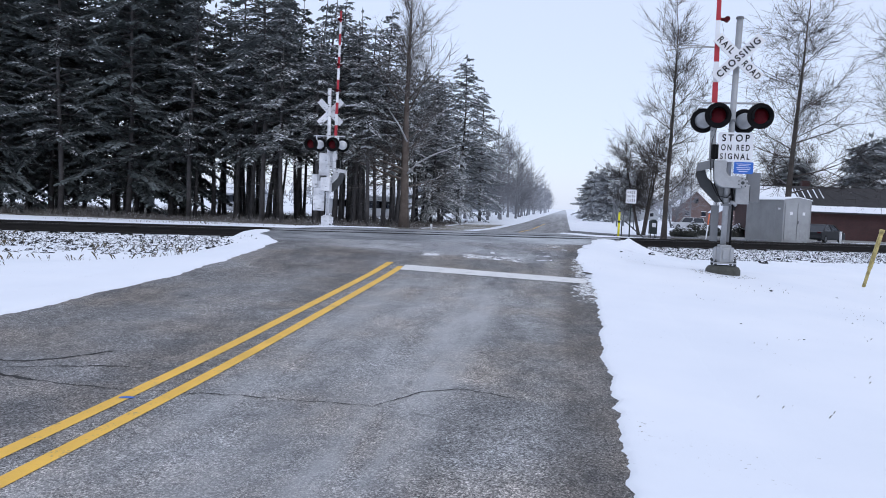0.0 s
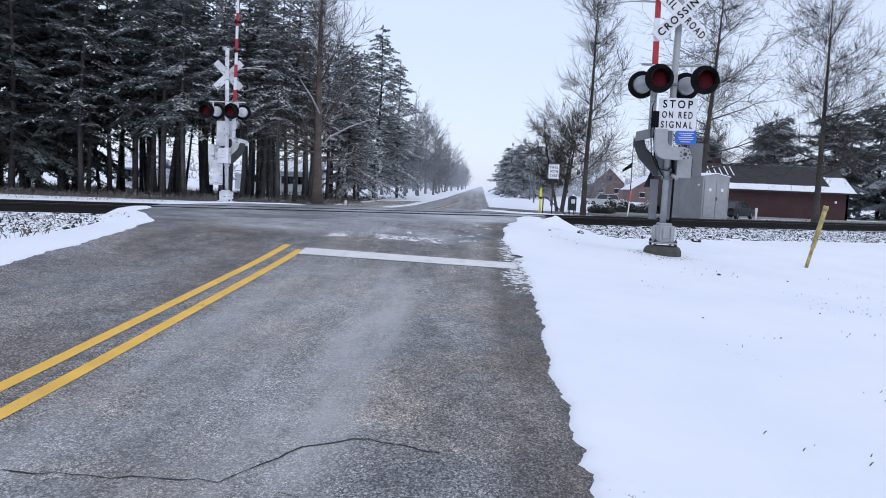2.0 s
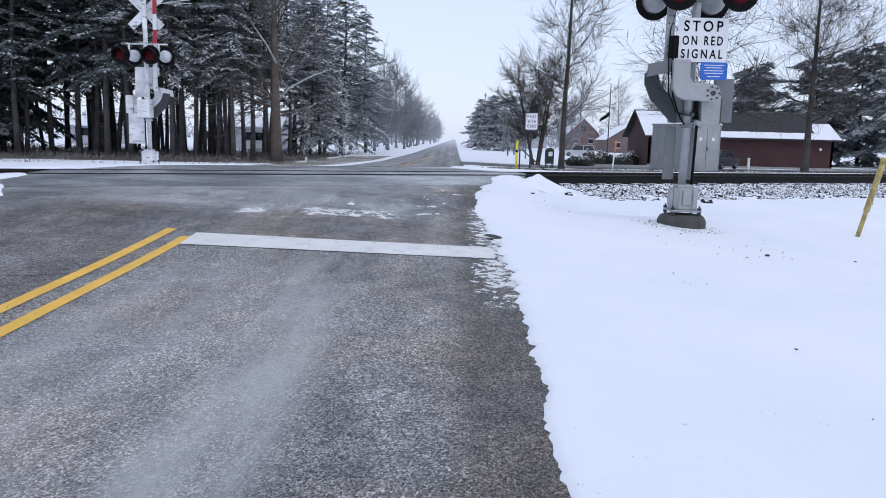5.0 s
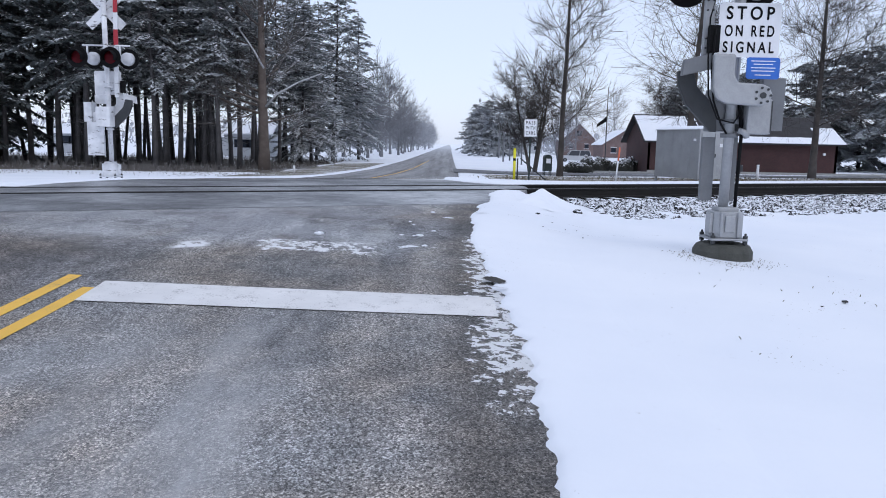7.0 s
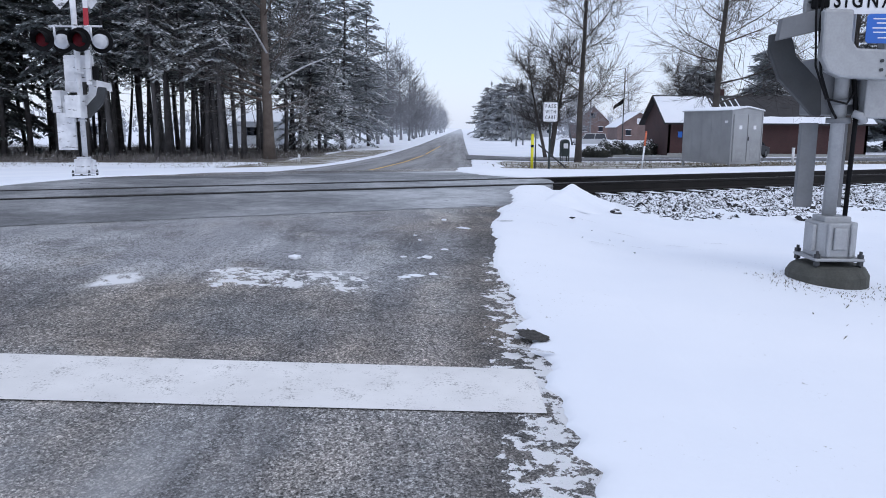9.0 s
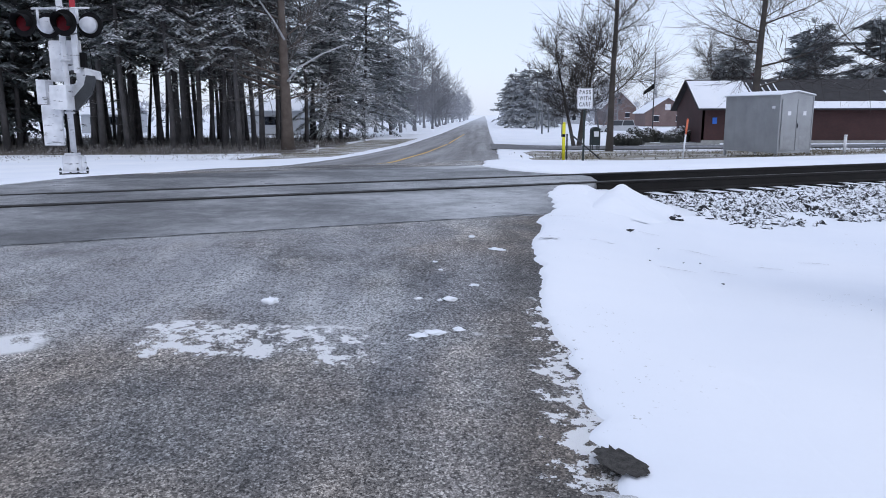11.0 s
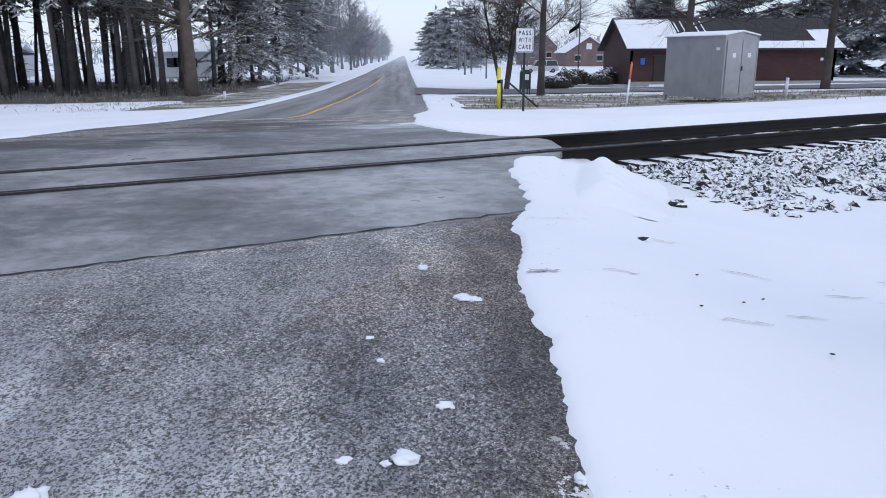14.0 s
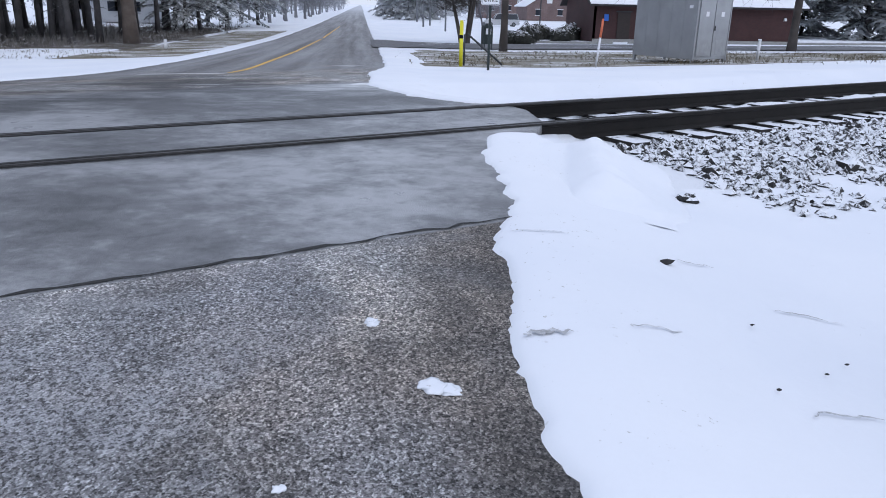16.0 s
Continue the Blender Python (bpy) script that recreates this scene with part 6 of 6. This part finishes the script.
def house(label, x0, x1, y0, y1, ze, zr, wall, z, gable_front=True, white_gable=False):
    t = thing("house", label, "house", (0, 0, z), 0, "far houses")
    xm = (x0 + x1) / 2
    w = Mesher()
    w.prism([(x0, 0), (x1, 0), (x1, ze), (xm, zr), (x0, ze)], y0, y1, "y")
    part("wall_block", w, wall, t, "brick walls")
    r = Mesher()
    k = (zr - ze) / (xm - x0)
    o = 0.5
    r.prism([(x0 - o, ze - o * k), (xm, zr), (x1 + o, ze - o * k), (x1 + o, ze - o * k + 0.2), (xm, zr + 0.22), (x0 - o, ze - o * k + 0.2)], y0 - o, y1 + o, "y")
    part("roof", r, M_SNOW, t, "snow-covered gable roof")
    for x in (x0 + (x1 - x0) * 0.25, x0 + (x1 - x0) * 0.75):
        wd = boxpart("window", (x, y0 - 0.03, ze * 0.55), (1.1, 0.1, 1.2), M_GLASS, t, "dark window", 0)
        boxpart("frame", (x, y0 - 0.06, ze * 0.55 + 0.66), (1.4, 0.1, 0.14), M_WHITEP, wd, "white frame", 0)
        boxpart("frame", (x, y0 - 0.06, ze * 0.55 - 0.66), (1.4, 0.1, 0.14), M_WHITEP, wd, "white frame", 0)
    boxpart("gable_vent", (xm, y0 - 0.03, ze + (zr - ze) * 0.35), (1.2, 0.1, 1.3), M_WHITEP if white_gable else M_GLASS, t, "", 0)
    return t


house("pale red brick house with snowy gable roof", 36.5, 46.5, 186, 198, 3.2, 6.4, M_BRICK2, -0.85, True, True)
house("brick house with snowy roof farther off", 31, 39.5, 212, 226, 4.6, 8.6, M_BRICK2, -0.85)
house("low white house beyond the road", 22, 30, 250, 262, 3.0, 5.6, M_SIDING, -0.85)


def white_building():
    t = thing("white_building", "long white sided building behind the pines", "building", (0, 0, -0.8))
    for x0, x1, y0, h in ((-58, -51, 118, 2.8), (-40, -34, 122, 2.6), (-31, -24.5, 112, 3.2)):
        w = Mesher()
        w.box(((x0 + x1) / 2, y0 + 3, h / 2), (x1 - x0, 6, h))
        part("wall_block", w, M_SIDING, t, "white siding")
        part("roof", quad_roof(x0, x1, y0, y0 + 6, h, h + 1.4, 0.3, 0.12), M_SNOW, t, "snowy roof")
        for k in range(4):
            boxpart("window", (x0 + 2 + k * (x1 - x0 - 4) / 3, y0 - 0.03, 1.8), (1.2, 0.1, 1.1), M_GLASS, t, "dark window", 0)
    return t


white_building()


# ---- side street ----
def side_street():
    b = Mesher()
    xs = steps((0.5, 12, 0.6), (12, 80, 2))
    rows = 6
    for x in xs:
        flare = 3.0 * smooth01((4 - x) / 3.5)
        for j in range(rows):
            y = 57.6 - flare * 0.7 + (66.5 + flare - 57.6 + flare * 0.7) * j / (rows - 1) - 0.02 * (x - 10)
            b.v.append((x, y, landz(x, y) + 0.05))
    for i in range(len(xs) - 1):
        for j in range(rows - 1):
            b.f.append((i * rows + j, (i + 1) * rows + j, (i + 1) * rows + j + 1, i * rows + j + 1))
            b.m.append(0)
    tagged(new("side_street", b.mesh("side_street", M_STREET, True, False)), "grey side street with packed snow", "road", kind="structure")
    for x0, x1, y in ((19, 60, 70.5), (9.5, 17.5, 69.5)):
        c = Mesher()
        for i in range(int((x1 - x0) / 2)):
            xx = x0 + i * 2 + 1
            c.box((xx, y, landz(xx, y) + 0.06), (2.0, 0.18, 0.2))
        tagged(new("kerb", c.mesh("kerb", M_CONC2)), "low concrete kerb at the parking area", "kerb", kind="structure")


side_street()


def shrub(x, y, rx, rz, seed, label):
    r = random.Random(seed)
    b = Mesher()
    for i in range(900):
        w, u = r.uniform(0, 6.283), r.uniform(-0.2, 1)
        q = (1 - u * u) ** 0.5
        n = Vector((q * math.cos(w), q * math.sin(w), u))
        k = 1 + 0.22 * noise.noise(n * 2.5 + Vector((seed, 0, 0)))
        p = Vector((n.x * rx * k, n.y * rx * k, rz * (0.25 + 0.75 * u) * k + 0.05)) * r.uniform(0.8, 1.02)
        t1 = n.orthogonal().normalized()
        t1 = Matrix.Rotation(r.uniform(0, 6.28), 3, n) @ t1
        t2 = n.cross(t1)
        s = r.uniform(0.06, 0.16)
        b.face([p - t1 * s, p + t2 * s * 0.6, p + t1 * s + n * 0.05, p - t2 * s * 0.6])
    t = thing("shrub", label, "shrub", (x, y, landz(x, y)), 0, "clipped shrubs")
    part("leaves", b.mesh("leaves", M_SHRUB, False, False), None, t)
    c = Mesher()
    c.tube([(0, 0, -0.05), (0, 0, rz * 0.8)], [rx * 0.75, rx * 0.6], 12)
    part("branches", c, M_SHRUB, t)


shrub(10.3, 67.4, 1.15, 0.85, 1, "low clipped dark shrub capped with snow")
shrub(11.5, 70.5, 0.6, 1.2, 2, "rounded dark shrub beside the side street")
for i, (x, y) in enumerate(((13.2, 77), (15.6, 76.5), (17.0, 79), (14.6, 80))):
    shrub(x, y, 1.15, 0.9 + 0.3 * (i > 1), 3 + i, "broad dark shrub by the brick building")


def drop_box():
    t = thing("mail_drop_box", "dark green standing mail drop box", "mailbox", (6.55, 57.3, landz(6.55, 57.3)), 8)
    m = Mesher()
    o = [(-0.25, 0.3), (0.25, 0.3), (0.25, 1.15)] + [(0.25 * math.cos(k * math.pi / 8), 1.15 + 0.2 * math.sin(k * math.pi / 8)) for k in range(1, 8)] + [(-0.25, 1.15)]
    m.prism(o, -0.25, 0.25)
    part("body", m, M_GREEN, t, "", bevel=0.01)
    boxpart("notice", (0, -0.256, 0.95), (0.28, 0.006, 0.3), M_WHITEP, t, "white label", 0)
    for x in (-0.2, 0.2):
        for yy in (-0.2, 0.2):
            boxpart("leg", (x, yy, 0.14), (0.05, 0.05, 0.34), M_GREEN, t)


drop_box()


def pole(name, label, x, y, h, r, arm=0.0, flag=False):
    t = thing(name, label, "pole", (x, y, landz(x, y)), 0)
    tubepart("shaft", [(0, 0, -0.2), (0, 0, h)], [r, r * 0.65], M_DKGREY if flag else M_GREY, t, sides=8)
    if arm:
        tubepart("lamp_arm", [(0, 0, h - 0.3), (arm * 0.5, 0, h), (arm, 0, h)], r * 0.5, M_GREY, t, sides=6)
        boxpart("lamp_head", (arm * 1.15, 0, h), (0.7, 0.25, 0.12), M_GREY, t)
    if flag:
        m = Mesher()
        k = 7
        for i in range(k + 1):
            for j in range(5):
                m.v.append((-1.1 * i / k, 0.14 * math.sin(i * 1.4 + j * 0.4), h * 0.66 - 0.14 * j * (1 - 0.06 * i) - 0.13 * i))
        for i in range(k):
            for j in range(4):
                m.f.append((i * 5 + j, (i + 1) * 5 + j, (i + 1) * 5 + j + 1, i * 5 + j + 1))
                m.m.append(0)
        part("flag", m, M_BLACK, t, "dark drooping flag")
        tubepart("finial", [(0, 0, h), (0, 0, h + 0.15)], [0.09, 0.03], M_GREY, t)
    return t


pole("flagpole", "slim dark flagpole with a drooping flag", 17.5, 92, 8.6, 0.07, 0, True)
pole("street_lamp", "street lamp on a tall pole by the road", 9.5, 150, 9.0, 0.14, -2.2)
pole("utility_pole", "plain grey pole beside the road", 8.2, 120, 6.0, 0.13)
pole("utility_pole", "plain grey pole beside the road", 9.8, 128, 5.6, 0.13)
pole("utility_pole", "plain grey pole beside the road", 9.0, 100, 4.2, 0.10)


def vehicle(label, x, y, rz, paint, L=4.6, W=1.8, H=1.45, boxy=False):
    z = landz(x, y)
    t = thing("parked_car", label, "car", (x, y, z + 0.05), rz, "parked cars")
    h = L / 2
    b = Mesher()
    deck = 1.0 if boxy else 0.92
    b.prism([(-h, 0.3), (-h + 0.08, 0.22), (h - 0.08, 0.22), (h, 0.34), (h, 0.64), (h - 0.25, 0.76 if not boxy else 0.9), (h - 1.2, deck - 0.03), (-h + 0.5, deck), (-h + 0.03, deck - 0.08)], -W / 2, W / 2, "y")
    part("body", b, paint, t, "", bevel=0.05)
    f0, f1 = (-h + 0.45, h - 1.05) if not boxy else (-h + 0.08, h - 1.25)
    g0, g1 = (-h + 1.2, h - 1.9) if not boxy else (-h + 0.3, h - 1.8)

    def ring(z, a, c, w):
        return [(a, -w, z), (c, -w, z), (c, w, z), (a, w, z)]
    g = Mesher()
    lo, up = ring(deck - 0.01, f0, f1, W / 2 - 0.05), ring(H - 0.05, g0, g1, W / 2 - 0.24)
    for i in range(4):
        j = (i + 1) % 4
        g.face([lo[i], lo[j], up[j], up[i]])
    part("window_band", g, M_GLASS, t, "dark car windows")
    rf = Mesher()
    rf.prism([(g0 - 0.05, H - 0.06), (g1 + 0.06, H - 0.06), (g1 - 0.1, H - 0.01), (g0 + 0.1, H)], -W / 2 + 0.22, W / 2 - 0.22, "y")
    part("car_roof", rf, paint, t, "", bevel=0.02)
    for s in (-1, 1):
        for (xa, xb) in ((f0, g0), (f1, g1), ((f0 + f1) / 2, (g0 + g1) / 2)):
            tubepart("pillar", [(xa, s * (W / 2 - 0.05), deck - 0.02), (xb, s * (W / 2 - 0.24), H - 0.04)], 0.045, paint, t, sides=6)
    for sx in (-h + 0.8, h - 0.85):
        for s in (-1, 1):
            w = Mesher()
            w.tube([(sx, s * (W / 2 - 0.2), 0.31), (sx, s * (W / 2 + 0.01), 0.31)], [0.31, 0.31], 18)
            wh = part("wheel", w, M_RUBBER, t, "black tyre", bevel=0.03)
            w2 = Mesher()
            w2.tube([(sx, s * (W / 2 + 0.005), 0.31), (sx, s * (W / 2 + 0.02), 0.31)], [0.19, 0.16], 14)
            part("rim", w2, M_GREY, wh, "grey rim")
    for s in (-1, 1):
        boxpart("tail_light", (-h - 0.005, s * W * 0.38, 0.80), (0.04, 0.28, 0.13), M_LENS, t, "", 0.01)
        boxpart("headlight", (h - 0.01, s * W * 0.38, 0.68), (0.05, 0.32, 0.13), M_WHITE, t, "", 0.01)
    boxpart("bumper", (-h - 0.01, 0, 0.45), (0.08, W * 0.94, 0.2), M_DKGREY, t, "", 0.02)
    boxpart("bumper", (h + 0.01, 0, 0.42), (0.08, W * 0.94, 0.2), M_DKGREY, t, "", 0.02)
    return t


vehicle("dark sedan parked before the brick building", 20.65, 65.2, 50, M_CARDARK)
vehicle("white sport utility vehicle parked by the houses", 20.2, 128, 178, M_CARSILV, 5.0, 1.95, 1.8, True)


# ---- distant woods ----
def far_woods():
    rr = random.Random(91)
    b = Mesher()
    for x0, x1, y, hh, n in ((-420, -60, 330, 15, 2600), (30, 420, 330, 12, 2600), (-60, -14, 300, 13, 500), (8, 60, 420, 13, 700)):
        for i in range(n):
            x = rr.uniform(x0, x1)
            yy = y + rr.uniform(-25, 40)
            top = hh * (0.7 + 0.5 * noise.noise((x * 0.03, y, 0)) + 0.3 * noise.noise((x * 0.15, y, 2)))
            z = -0.8 + top * rr.random() ** 0.8
            d = Vector((rr.uniform(-0.6, 0.6), rr.uniform(-0.3, 0.3), 1)).normalized() * rr.uniform(1.2, 3.2)
            s = Vector((1, 0, 0)) * rr.uniform(0.15, 0.6)
            p = Vector((x, yy, max(-0.9, z - 1.5)))
            b.face([p - s, p + s, p + d * 0.6 + s * 0.7, p + d, p + d * 0.55 - s * 0.7])
    # horizon mist painted into the woods' pale bluish base colour
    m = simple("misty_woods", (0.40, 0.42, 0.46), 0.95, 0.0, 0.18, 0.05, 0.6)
    tagged(new("distant_woods", b.mesh("distant_woods", m, False, False)), "woods along the horizon, painted pale for mist", "woods", kind="stuff")


far_woods()


# ---- undergrowth ----
def undergrowth():
    r = random.Random(17)
    b = Mesher()
    for i in range(13000):
        x = r.uniform(-78, -12.5)
        y = 56.5 + 0.1 * max(0, -30 - x) * -0.4 + 50 * r.random() ** 1.7
        if x > -15 and y < 62:
            continue
        h = r.uniform(0.15, 0.8) * (0.6 + 0.8 * max(0, noise.noise((x * 0.2, y * 0.2, 5)) + 0.3))
        p = Vector((x, y, landz(x, y) - 0.03))
        d = Vector((r.uniform(-0.6, 0.6), r.uniform(-0.6, 0.6), 1)) * h
        s = Vector((r.uniform(0.012, 0.035), 0, 0))
        b.face([p - s, p + s, p + d])
        q = p + d * r.uniform(0.3, 0.7)
        e = Vector((r.uniform(-1, 1), r.uniform(-1, 1), 0.5)) * h * 0.5
        b.face([q - s * 0.6, q + s * 0.6, q + e])
    tagged(new("undergrowth", b.mesh("undergrowth", dusted("brush", (0.10, 0.091, 0.086), 0.25, (0.19, 0.176, 0.168), 0.6), False, False)), "dark leafless undergrowth beneath the pines", "undergrowth", kind="stuff")


undergrowth()
